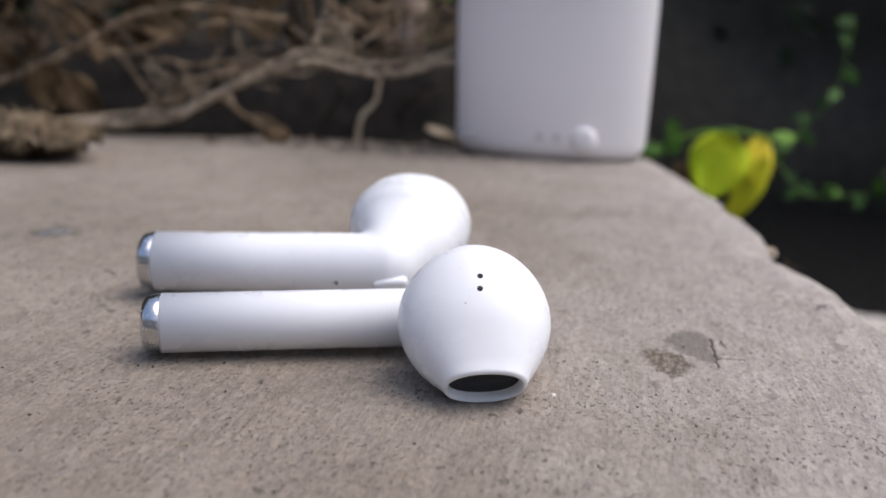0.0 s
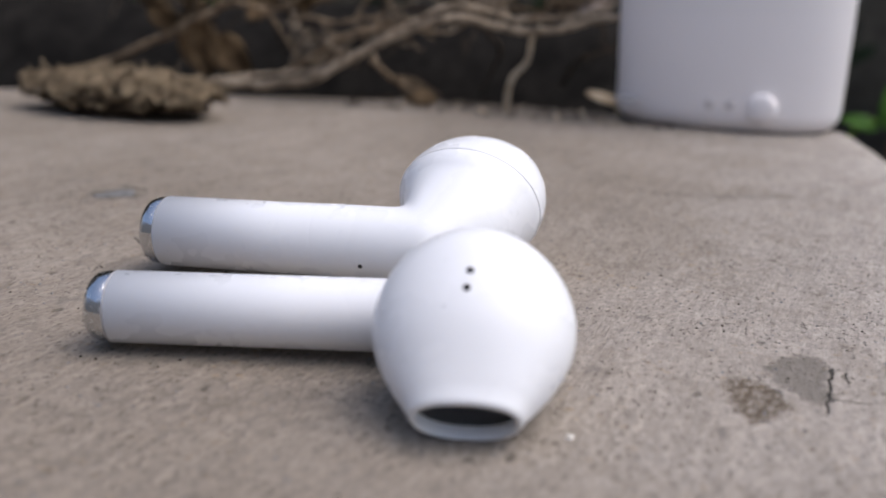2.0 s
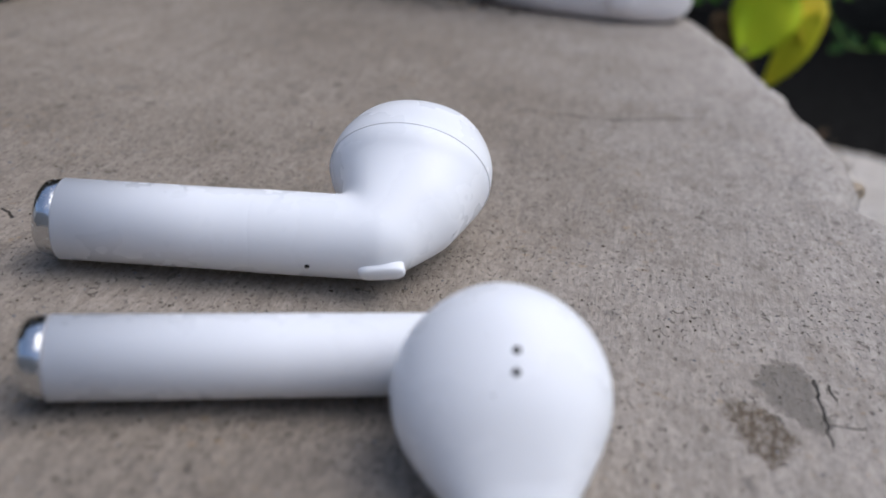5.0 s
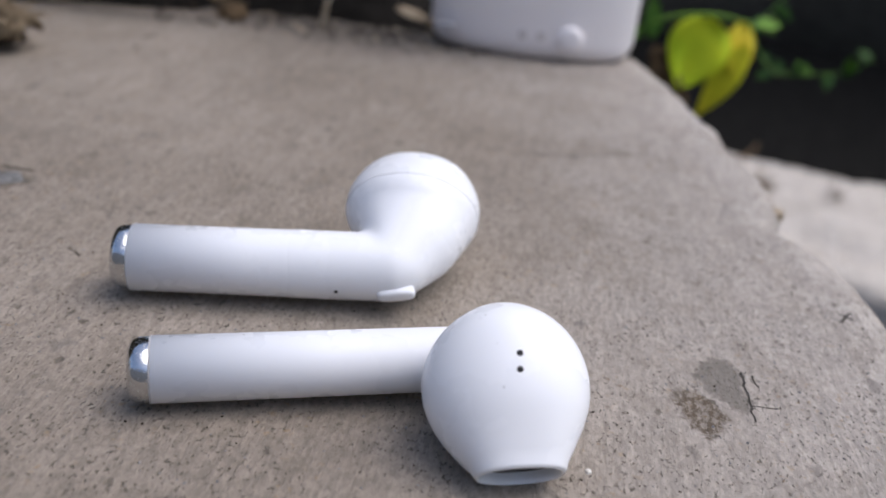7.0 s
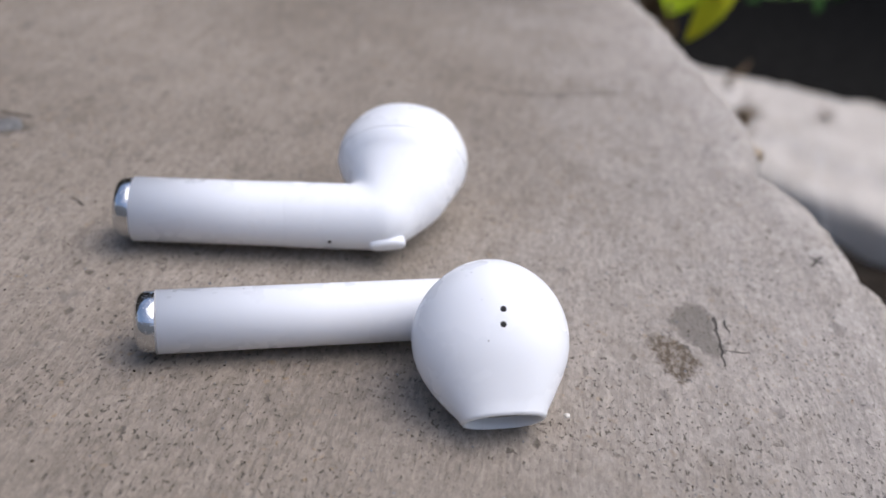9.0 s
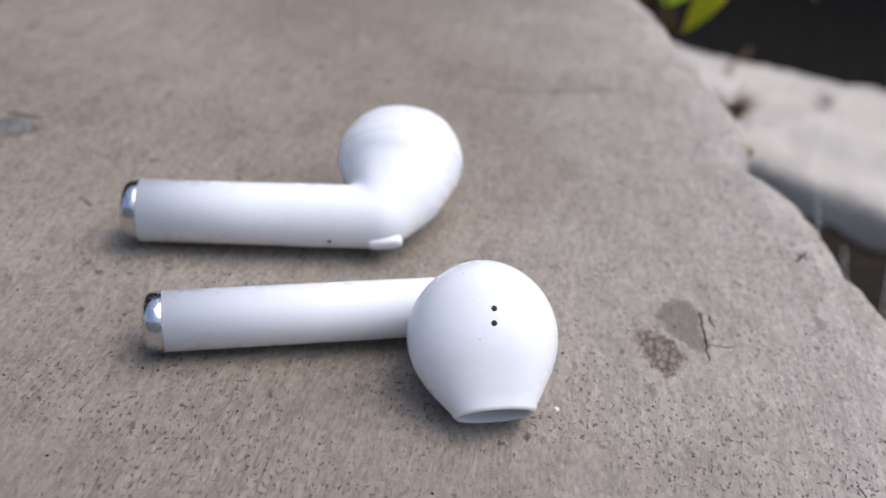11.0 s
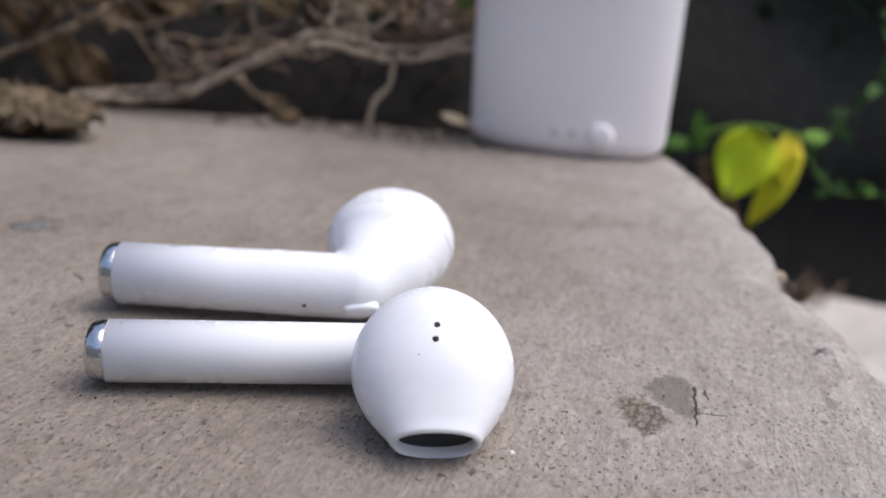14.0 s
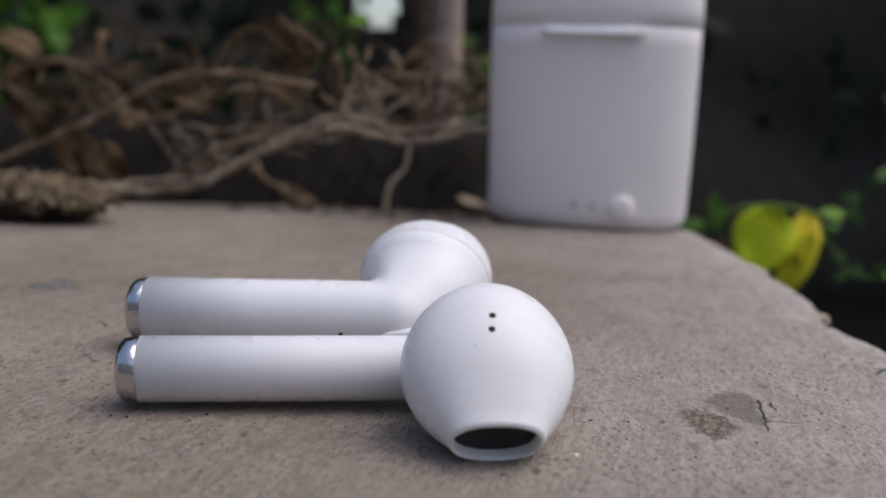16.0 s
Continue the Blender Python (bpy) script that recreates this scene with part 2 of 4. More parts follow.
CHROME = make_chrome()
SEAM = make_plain("seam_grey", (0.74, 0.75, 0.77), 0.6)
HOLE = make_plain("dark_hole", (0.012, 0.012, 0.013), 0.8)
GRILLE = make_plain("speaker_mesh", (0.03, 0.03, 0.032), 0.5, 0.4, 0.5, 0.02)
LED = make_plain("led_window", (0.66, 0.63, 0.63), 0.35)
PRINT = make_plain("grey_print", (0.4, 0.4, 0.42), 0.6)


def make_bark(name, dark, pale, size=0.5, spec=0.2):
    m = Nodes(name)
    v = m.noise(size, 5, 0.65, stretch=(1, 1, 1))
    f = m.noise(size * 0.2, 3, 0.7, seed=4.0)
    col = m.mix(m.span(v, 0.3, 0.7), dark, pale)
    col = m.mix(m.span(f, 0.4, 0.7, 0, 0.5), col, tuple(c * 0.4 for c in dark))
    return m.set(color=col, rough=0.85, normal=m.bump(f, 0.05, 0.8), spec=spec)


TWIG = make_bark("dry_twig_bark", (0.085, 0.058, 0.036), (0.4, 0.3, 0.2))
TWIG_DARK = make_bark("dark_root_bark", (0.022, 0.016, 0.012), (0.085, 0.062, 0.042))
TRUNK = make_bark("trunk_bark", (0.34, 0.255, 0.21), (0.56, 0.44, 0.37), 1.2)
TWIG_PALE = make_bark("pale_dry_stem", (0.16, 0.122, 0.086), (0.58, 0.475, 0.355), 0.35)
STRAW = make_bark("dry_straw", (0.42, 0.34, 0.24), (0.68, 0.57, 0.43), 0.3)
STRAW_DULL = make_bark("dull_straw", (0.11, 0.08, 0.05), (0.42, 0.33, 0.22), 0.25)
HUSK = make_bark("dead_leaf", (0.085, 0.055, 0.03), (0.22, 0.15, 0.085), 0.7)
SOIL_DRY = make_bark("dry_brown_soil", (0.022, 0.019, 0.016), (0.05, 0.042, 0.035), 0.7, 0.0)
# shade behind and around the slab is put into these two near-black soils
SOIL_BANK = make_bark("shaded_root_soil", (0.0145, 0.0138, 0.013), (0.03, 0.0275, 0.025), 1.0, 0.0)
SOIL = make_bark("shaded_soil", (0.0135, 0.0132, 0.0127), (0.027, 0.0264, 0.025), 1.0, 0.0)


def make_leaf(name, base, tip, size):
    m = Nodes(name)
    rnd = m.n.new("ShaderNodeObjectInfo").outputs["Random"]
    isl = m.n.new("ShaderNodeNewGeometry").outputs["Random Per Island"]
    v = m.noise(size, 3, 0.6)
    f = m.math("FRACT", m.math("ADD", rnd, isl))
    col = m.mix(m.span(m.math("ADD", m.math("MULTIPLY", v, 0.6), m.math("MULTIPLY", f, 0.5)), 0.3, 0.8), base, tip)
    return m.set(color=col, rough=0.55, normal=m.bump(v, 0.06, 0.4), spec=0.25)


LEAF_LIME = make_leaf("lime_leaf", (0.42, 0.62, 0.02), (0.68, 0.76, 0.03), 1.2)
LEAF_YELLOW = make_leaf("yellowing_leaf", (0.66, 0.66, 0.03), (0.85, 0.66, 0.05), 1.0)
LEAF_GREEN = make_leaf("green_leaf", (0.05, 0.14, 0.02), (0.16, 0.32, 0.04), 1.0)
# darker copies of the green leaf, for shrub and runners, with shade in the colour
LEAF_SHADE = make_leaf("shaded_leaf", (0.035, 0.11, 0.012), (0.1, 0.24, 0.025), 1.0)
LEAF_VINE_SHADE = make_leaf("shaded_vine_leaf", (0.02, 0.065, 0.012), (0.055, 0.14, 0.022), 1.0)
# near-black leaf and dark backdrop: the hedge's deep shade is in their colour
LEAF_DEEP_SHADE = make_leaf("deep_shade_leaf", (0.004, 0.009, 0.003), (0.012, 0.032, 0.009), 2.0)
HEDGE_BACK = make_bark("hedge_shade", (0.074, 0.067, 0.055), (0.086, 0.079, 0.066), 8.0, 0.0)
WEB = make_plain("spider_silk", (0.7, 0.7, 0.7), 0.4)

# ---- building helpers ----
def emit(name, bm, material, parent=None, smooth=True):
    """Links a bmesh made in centimetres as one mesh object."""
    bm.transform(Matrix.Scale(CM, 4))
    me = bpy.data.meshes.new(name)
    bm.to_mesh(me)
    bm.free()
    if smooth:
        for p in me.polygons:
            p.use_smooth = True
    if material:
        me.materials.append(material)
    ob = new(name, me)
    if parent is not None:
        ob.parent = parent
    return ob


def part(name, bm, material, parent, label="", smooth=True):
    ob = emit(name, bm, material, parent, smooth)
    return tagged(ob, label) if label else ob


def thing(name, m, label, category, group=""):
    ob = new(name)
    ob.empty_display_size = 0.005
    ob.matrix_world = m
    return tagged(ob, label, category, group)


def place(x, y, z, rx=0, ry=0, rz=0):
    return pose(x * CM, y * CM, z * CM, rx, ry, rz)


def loft(bm, rings, cap_start=True, cap_end=True):
    """Skins a list of closed rings of equal length."""
    vs = [[bm.verts.new(p) for p in ring] for ring in rings]
    n = len(vs[0])
    for a, b in zip(vs, vs[1:]):
        for k in range(n):
            bm.faces.new((a[k], a[(k + 1) % n], b[(k + 1) % n], b[k]))
    if cap_start:
        bm.faces.new(list(reversed(vs[0])))
    if cap_end:
        bm.faces.new(vs[-1])
    return vs


def circle_ring(centre, ux, uy, rx, ry, n=40, power=2.0):
    out = []
    for k in range(n):
        a = 2 * math.pi * k / n
        c, s = math.cos(a), math.sin(a)
        e = 2.0 / power
        out.append(centre + ux * (rx * math.copysign(abs(c) ** e, c)) + uy * (ry * math.copysign(abs(s) ** e, s)))
    return out


def frame_of(direction, up=Vector((0, 0, 1))):
    d = direction.normalized()
    x = d.cross(up)
    if x.length < 1e-4:
        x = d.cross(Vector((1, 0, 0)))
    x.normalize()
    return x, x.cross(d).normalized()


def spline(points, count):
    """Catmull-Rom through a few points."""
    pts = [Vector(p) for p in points]
    pts = [pts[0] * 2 - pts[1]] + pts + [pts[-1] * 2 - pts[-2]]
    out = []
    spans = len(pts) - 3
    for k in range(count):
        u = k / (count - 1) * spans
        i = min(int(u), spans - 1)
        t = u - i
        a, b, c, d = pts[i:i + 4]
        out.append(0.5 * ((2 * b) + (c - a) * t + (2 * a - 5 * b + 4 * c - d) * t * t + (3 * b - a - 3 * c + d) * t ** 3))
    return out


def tube(bm, points, radii, sides=8, rough=0.0, seed=0.0):
    """A tapered, slightly knobbly rod along points."""
    rings = []
    for k, p in enumerate(points):
        d = points[min(k + 1, len(points) - 1)] - points[max(k - 1, 0)]
        ux, uy = frame_of(d, Vector((0.1, 0.2, 1)))
        r = radii[0] + (radii[1] - radii[0]) * k / (len(points) - 1)
        ring = []
        for j in range(sides):
            a = 2 * math.pi * j / sides
            q = p + (ux * math.cos(a) + uy * math.sin(a)) * r
            f = 1 + rough * noise.noise(q * (0.9 / max(r, 0.05)) + Vector((seed, 0, 0)))
            ring.append(p + (q - p) * f)
        rings.append(ring)
    loft(bm, rings)


# ---- the slab, the kerb beside it, the soil and the hedge ----
EDGE = [(-14.0, 4.3), (-4.0, 4.3), (2.0, 4.45), (5.0, 4.6), (7.5, 4.8), (8.5, 4.97), (9.5, 4.95), (11.0, 4.83), (12.1, 4.62), (13.3, 4.4), (14.0, 4.25),
        (14.9, 3.88), (15.35, 3.68), (15.9, 3.8), (16.5, 3.86), (17.3, 3.72), (18.8, 3.44), (20.5, 3.15), (22.7, 2.66), (24.7, 2.05), (27.0, 1.4)]


def edge_x(y):
    ys, xs = [e[0] for e in EDGE], [e[1] for e in EDGE]
    return float(np.interp(y, ys, xs)) + 0.07 * noise.noise(Vector((0, y * 1.3, 3.0))) + 0.03 * noise.noise(Vector((0, y * 4.1, 8.0)))


def far_y(x):
    return 25.0 + 0.35 * noise.noise(Vector((x * 0.5, 1.0, 0))) - 0.02 * (x + 3) ** 2 * (1 if x < -8 else 0)


def slab_height(x, y, d_edge, d_far):
    z = 0.035 * noise.noise(Vector((x * 0.25, y * 0.25, 0.5))) + 0.012 * noise.noise(Vector((x * 1.3, y * 1.3, 2.0)))
    r = 0.55 + 0.25 * noise.noise(Vector((0, y * 0.6, 5.0)))
    if d_edge < r:
        k = 1 - d_edge / r
        z -= 0.5 * r * (1 - math.sqrt(max(0.0, 1 - k * k)))
        z -= 0.10 * k * abs(noise.noise(Vector((x * 2.2, y * 2.2, 1.0))))
    if d_far < 0.8:
        k = 1 - d_far / 0.8
        z -= 0.4 * (1 - math.sqrt(max(0.0, 1 - k * k)))
    # chips broken out of the arris
    for cx, cy, cr, depth in ((3.95, 15.0, 0.55, 0.42), (4.75, 9.0, 0.5, 0.4), (5.0, 7.6, 0.5, 0.4), (4.6, 12.2, 0.3, 0.12)):
        q = math.hypot(x - cx, y - cy) / cr
        if q < 1:
            z -= depth * (1 - q) ** 0.7 * (0.7 + 0.5 * noise.noise(Vector((x * 3, y * 3, 9.0))))
    return z


def build_slab():
    bm = bmesh.new()
    worn = bm.verts.layers.float.new("edge_wear")
    us = [-(1 - (k / 150)) ** 1.15 for k in range(151)]  # -1 far left .. 0 at the edge
    ys = list(np.linspace(-14, 3.0, 40)) + list(np.linspace(3.12, 25.0, 190))
    grid = []
    for j, y in enumerate(ys):
        ex = edge_x(y)
        row = []
        for u in us:
            x = ex + u * 26.0
            yy = y
            if j > 150:  # shear the last rows to the ragged far edge
                w = (j - 150) / (len(ys) - 151)
                yy = y + (far_y(x) - 25.0) * w
            d_far = (ys[-1] - y)
            row.append(bm.verts.new((x, yy, slab_height(x, yy, -u * 26.0, d_far))))
        grid.append(row)
    for row in grid:
        for u, v in zip(us, row):
            v[worn] = max(0.0, 1 + u * 26.0 / 1.5)
    for a, b in zip(grid, grid[1:]):
        for k in range(len(us) - 1):
            bm.faces.new((a[k], a[k + 1], b[k + 1], b[k]))
    # sides
    border = [r[-1] for r in grid] + list(reversed(grid[-1][:-1])) + [r[0] for r in reversed(grid[:-1])] + grid[0][1:-1]
    prev = border
    for depth, inset in ((-0.8, 0.0), (-2.4, 0.12), (-7.5, 0.25), (-20.0, 0.4)):
        ring = []
        for v in border:
            n = noise.noise(Vector((v.co.x, v.co.y, depth)) * 0.8)
            out = Vector((1 if v.co.x > 0 else -1, 0, 0)) * (0.12 * n - inset)
            ring.append(bm.verts.new((v.co.x + out.x, v.co.y + 0.1 * n, depth)))
        for k in range(len(border)):
            k2 = (k + 1) % len(border)
            bm.faces.new((prev[k2], prev[k], ring[k], ring[k2]))
        prev = ring
    bm.faces.new(prev)
    bmesh.ops.recalc_face_normals(bm, faces=bm.faces)
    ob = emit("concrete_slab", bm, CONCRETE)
    return tagged(ob, "weathered grey-brown concrete slab with a chipped rounded edge", "slab", kind="structure")


slab = build_slab()


def build_kerb():
    """The paler lower block that butts against the slab's right side; it widens to the right."""
    bm = bmesh.new()
    near_a, near_b = Vector((1.5, 25.5, 0)), Vector((19.0, 11.5, 0))
    far_a, far_b = Vector((1.5, 31.3, 0)), Vector((19.0, 25.7, 0))
    prof = [(-0.012, -5.0), (-0.01, -0.55), (0.0, -0.36), (0.025, -0.24), (0.07, -0.19), (0.15, -0.17), (0.2, -0.2), (0.235, -0.13), (0.26, -0.04), (0.32, 0.0), (0.5, 0.04), (0.65, 0.04),
            (0.78, -0.06), (0.9, -0.3), (0.96, -0.48), (0.99, -0.8), (1.0, -5.0)]
    rings = []
    for k in range(150):
        u = k / 149
        p0, p1 = near_a.lerp(near_b, u), far_a.lerp(far_b, u)
        ring = []
        for w, z in prof:
            p = p0.lerp(p1, w)
            nz = noise.noise(Vector((p.x * 0.7, p.y * 0.7, z)))
            nf = noise.noise(Vector((p.x * 2.3, p.y * 2.3, z + 4)))
            ring.append(p + Vector((0, 0.1 * nz, z + KERB_Z + 0.10 * nz + 0.04 * nf)))
        rings.append(ring)
    rings = [[KERB_FROM + (p - KERB_FROM) * KERB_GROW + Vector((0, 0, 0.12 * noise.noise(p * 3.1))) for p in ring] for ring in rings]
    loft(bm, rings)
    bmesh.ops.recalc_face_normals(bm, faces=bm.faces)
    return tagged(emit("concrete_kerb", bm, CONCRETE_LOW), "pale weathered concrete kerb lying lower beside the slab", "kerb", kind="structure")


KERB_Z = -2.9
KERB_FROM, KERB_GROW = Vector((0.6, 0.9, 5.6)), 2.3
kerb = build_kerb()


GROUND = -19.0


def build_ground():
    bm = bmesh.new()
    n = 80
    rows = []
    for j in range(n + 1):
        row = []
        for i in range(n + 1):
            u, v = 2 * i / n - 1, 2 * j / n - 1
            x, y = 6000 * math.copysign(abs(u) ** 4, u), 6000 * math.copysign(abs(v) ** 4, v)
            near = math.exp(-(x * x + y * y) / 40000)
            row.append(bm.verts.new((x, y, GROUND + near * (0.8 * noise.noise(Vector((x * 0.11, y * 0.11, 0))) + 0.3 * noise.noise(Vector((x * 0.5, y * 0.5, 0)))))))
        rows.append(row)
    for a, b in zip(rows, rows[1:]):
        for k in range(n):
            bm.faces.new((a[k], a[k + 1], b[k + 1], b[k]))
    return tagged(emit("ground", bm, SOIL), "garden soil around the slab, shade put into its near-black colour", "soil", kind="structure")


ground = build_ground()


def build_gap_soil():
    """Dry soil in the wedge between the slab and the kerb."""
    bm = bmesh.new()
    rows = []
    for j in range(41):
        y = -6 + 62 * j / 40
        row = []
        for i in range(31):
            x = 1.5 + 50 * (i / 30) ** 1.4
            n = 0.5 * noise.noise(Vector((x * 0.5, y * 0.5, 7))) + 0.2 * noise.noise(Vector((x * 1.7, y * 1.7, 2)))
            row.append(bm.verts.new((x, y, -16.4 + 1.2 * n)))
        rows.append(row)
    for a, b in zip(rows, rows[1:]):
        for k in range(30):
            bm.faces.new((a[k], a[k + 1], b[k + 1], b[k]))
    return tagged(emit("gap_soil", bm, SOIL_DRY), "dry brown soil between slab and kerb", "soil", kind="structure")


gap_soil = build_gap_soil()


def build_bank():
    """A bank of soil behind the slab, its shade put into the near-black colour, from which roots and stalks rise."""
    bm = bmesh.new()
    rows = []
    for j in range(26):
        v = j / 25
        row = []
        for i in range(71):
            x = -46 + 44.5 * i / 70
            y = 26.2 + 16 * v
            h = math.sin(math.pi * min(1.0, v * 1.25 + 0.06)) ** 0.5 if v < 0.76 else 0.0
            h *= min(1.0, (-1.4 - x) / 2.5)
            z = -19.2 + 21.0 * h + 0.5 * noise.noise(Vector((x * 0.5, y * 0.5, 1))) + 0.25 * noise.noise(Vector((x * 1.6, y * 1.6, 4)))
            row.append(bm.verts.new((x, y, z)))
        rows.append(row)
    for a, b in zip(rows, rows[1:]):
        for k in range(70):
            bm.faces.new((a[k], a[k + 1], b[k + 1], b[k]))
    return tagged(emit("soil_bank", bm, SOIL_BANK), "bank of soil behind the slab, shade put into its colour", "soil", kind="structure")


bank = build_bank()


def build_hedge():
    """A backdrop sheet for the hedge round the back of the bed, its shade put into the colour, with a gap that lets the
    sky through.
    """
    bm = bmesh.new()
    rows = []
    turns = [-84 + 3 * i for i in range(20)] + [-24 + 0.5 * i for i in range(32)] + [-8 + 3 * i for i in range(18)]
    for j in range(76):
        z = -19.5 + 1.7 * j
        row = []
        for deg in turns:
            a = radians(deg)
            r = 130 + 9 * noise.noise(Vector((a * 5, z * 0.05, 0)))
            row.append(bm.verts.new((r * math.sin(a), r * math.cos(a), z)))
        rows.append(row)
    for a, b in zip(rows, rows[1:]):
        for k in range(len(turns) - 1):
            c = (a[k].co + b[k + 1].co) / 2
            az = math.degrees(math.atan2(c.x, c.y))
            rag = noise.noise(Vector((az * 0.9, c.z * 0.25, 3)))
            if 8 < c.z < 40 and abs(az + 16.2 + 0.6 * rag) < 2.5 * min(1.0, (c.z - 8) / 22) ** 0.7 + 0.9 * rag:
                continue
            bm.faces.new((a[k], a[k + 1], b[k + 1], b[k]))
    return tagged(emit("hedge_backdrop", bm, HEDGE_BACK), "dark hedge backdrop behind the slab, shade put into its colour", "hedge", kind="structure")


hedge = build_hedge()


def build_unseen_wall():
    """An added wall, unseen behind the camera and to its left, which keeps the low light off the slab."""
    bm = bmesh.new()
    for (ax, ay), (bx, by) in (((-170, -75), (150, -75)), ((-170, -75), (-170, 10))):
        d = Vector((bx - ax, by - ay, 0)).normalized()
        n = Vector((-d.y, d.x, 0)) * 6
        ring = [Vector((ax, ay, 0)) - n, Vector((bx, by, 0)) - n, Vector((bx, by, 0)) + n, Vector((ax, ay, 0)) + n]
        loft(bm, [[p + Vector((0, 0, z)) for p in ring] for z in (-19.5, WALL_TOP)])
    bmesh.ops.recalc_face_normals(bm, faces=bm.faces)
    return tagged(emit("light_shaping_wall", bm, WALL_GREY, smooth=False), "added unseen grey wall that shapes the low light", "wall", kind="structure")


# height and grey of the added wall set how much low light is blocked
WALL_TOP = 56
WALL_GREY = make_bark("unseen_wall_grey", (0.4, 0.398, 0.392), (0.5, 0.496, 0.49), 6.0)
wall = build_unseen_wall()

# ---- earbuds ----
def earbud(m, label, length, head, axis, radius, seam_at, back, stem_r, neck, throat, fused):
    """An earbud lying on its side. Local x runs along the stem towards the head; head: the head's centre; axis: the way of the nozzle; lengths in centimetres, stem axis at the local origin."""
    bud = thing("earbud", m, label, "earbud", "pair of earbuds")
    sr, sv = stem_r  # the stem is a little wider than it is high
    head, axis = Vector(head), Vector(axis).normalized()
    wide, tall = frame_of(axis)
    bm = bmesh.new()
    # head: egg that narrows to the nozzle, fuller towards its back
    prof = []
    for k in range(20):
        a = math.pi * (0.5 + 0.5 * (1 - k / 19))  # from the back to the equator
        s = math.cos(a) * radius * back
        hgt = HEAD_TALL * radius * math.sqrt(max(0.0, 1 - ((s + 0.28 * radius * back) / (0.75 * radius * back)) ** 2)) if s < -0.28 * radius * back else radius * (HEAD_TALL - (HEAD_TALL - 0.855) * (s / (0.28 * radius * back) + 1) ** 2)
        prof.append((s, max(0.03, math.sin(a) * radius), max(0.03, hgt), 2.0))
    for s, w, h, pw in [
            (0.12, 0.995, 0.84, 2.0), (0.26, 0.97, 0.81, 2.0), (0.42, 0.915, 0.76, 2.03), (0.58, 0.835, 0.69, 2.08), (0.72, 0.745, 0.585, 2.15), (0.84, 0.655, 0.475, 2.25), (0.9, 0.607, 0.42, 2.35)]:
        prof.append((s * radius, w * radius, h * radius, pw))
    drop = lambda s: -NOSE_DROP * max(0.0, s)
    outer = list(prof)
    if not fused:  # the lip and the throat of the nozzle run on from the head
        outer += [(q * radius, w * radius, h * radius, 2.25) for q, w, h in (
            (0.96, 0.562, 0.372), (1.02, 0.538, 0.342), (1.045, 0.518, 0.326), (1.056, 0.499, 0.314), (1.052, 0.48, 0.303), (1.03, 0.464, 0.294), (0.97, 0.455, 0.288), (0.86, 0.45, 0.285), (0.72, 0.445, 0.28))]
    rings = []
    for k, (s, w, h, pw) in enumerate(outer):
        c = head + axis * s + tall * (drop(s) - (0.02 if k > len(prof) + 2 else 0.0))
        slant = MOUTH_SLANT * max(0.0, min(1.0, (s / radius - 0.7) / 0.34)) if not fused else 0.0
        rings.append([p + axis * slant * (h + (p - c).dot(tall)) for p in circle_ring(c, wide, tall, w, h, 64, pw)])
    loft(bm, rings)
    if not fused:
        bmesh.ops.recalc_face_normals(bm, faces=bm.faces)
        skin = part("head", bm, WHITE, bud, "glossy white rounded head")
        bm = bmesh.new()
    # neck: the skin stretched between the end of the stem and the back of the head
    hull = bmesh.new()
    x0, x1 = neck
    for k in range(13):
        t = k / 12
        for q in circle_ring(Vector((max(x0, x1 - (0.2 if fused else 0.02)) * (1 - t) + x1 * t, 0, 0)), Vector((0, 1, 0)), Vector((0, 0, 1)), sr * (1.05 if fused else 0.985), sv * (1.05 if fused else 0.985), 40):
            hull.verts.new(q)
    for k in range(1, 9):
        a = math.pi / 2 * k / 8
        for q in circle_ring(Vector((x1 + sr * math.sin(a), 0, 0)), Vector((0, 1, 0)), Vector((0, 0, 1)), sr * 0.985 * math.cos(a), sv * 0.985 * math.cos(a), 24):
            hull.verts.new(q)
    for s, w, h, pw in prof[4:19:2]:
        for q in circle_ring(head + Vector((radius * (1 - throat) * (0.95 if fused else 0.2), 0, 0)) + axis * s, wide, tall, w * throat, h * throat, 48):
            hull.verts.new(q)
    if fused:  # fuller outside of the bend
        c = Vector((x1, 0, 0)).lerp(head, 0.5) + Vector((0.1, -0.02, 0.0))
        for k in range(-4, 5):
            a = k * math.pi / 9
            for q in circle_ring(c + Vector((0, 0, 0.5 * math.sin(a))), Vector((1, 0, 0)), Vector((0, 1, 0)), 0.52 * math.cos(a), 0.52 * math.cos(a), 32):
                hull.verts.new(q)
    bmesh.ops.convex_hull(hull, input=hull.verts)
    bmesh.ops.delete(hull, geom=[v for v in hull.verts if not v.link_faces], context="VERTS")
    spare = bpy.data.meshes.new("spare")
    hull.to_mesh(spare)
    hull.free()
    bm.from_mesh(spare)
    bpy.data.meshes.remove(spare)
    if fused:  # the neck runs on along the stem
        loft(bm, [circle_ring(Vector((x0 - 0.35 + (x1 - x0 + 0.35) * k / 14, 0, 0)), Vector((0, 1, 0)), Vector((0, 0, 1)), sr * 1.068, sv * 1.068, 40) for k in range(15)])
    if fused:  # the neck flares like a trumpet into the head
        a, b = Vector((x1 - 0.2, 0, 0)), head + axis * (-0.1 * radius)
        for k in range(24):
            t = k / 23
            r = sr * 0.97 + (radius * 0.84 - sr * 0.97) * t ** 1.8
            c = a.lerp(Vector((x1, 0, 0)), min(1, t * 2)).lerp(b, t ** 1.15)
            made = bmesh.ops.create_icosphere(bm, subdivisions=3, radius=r)["verts"]
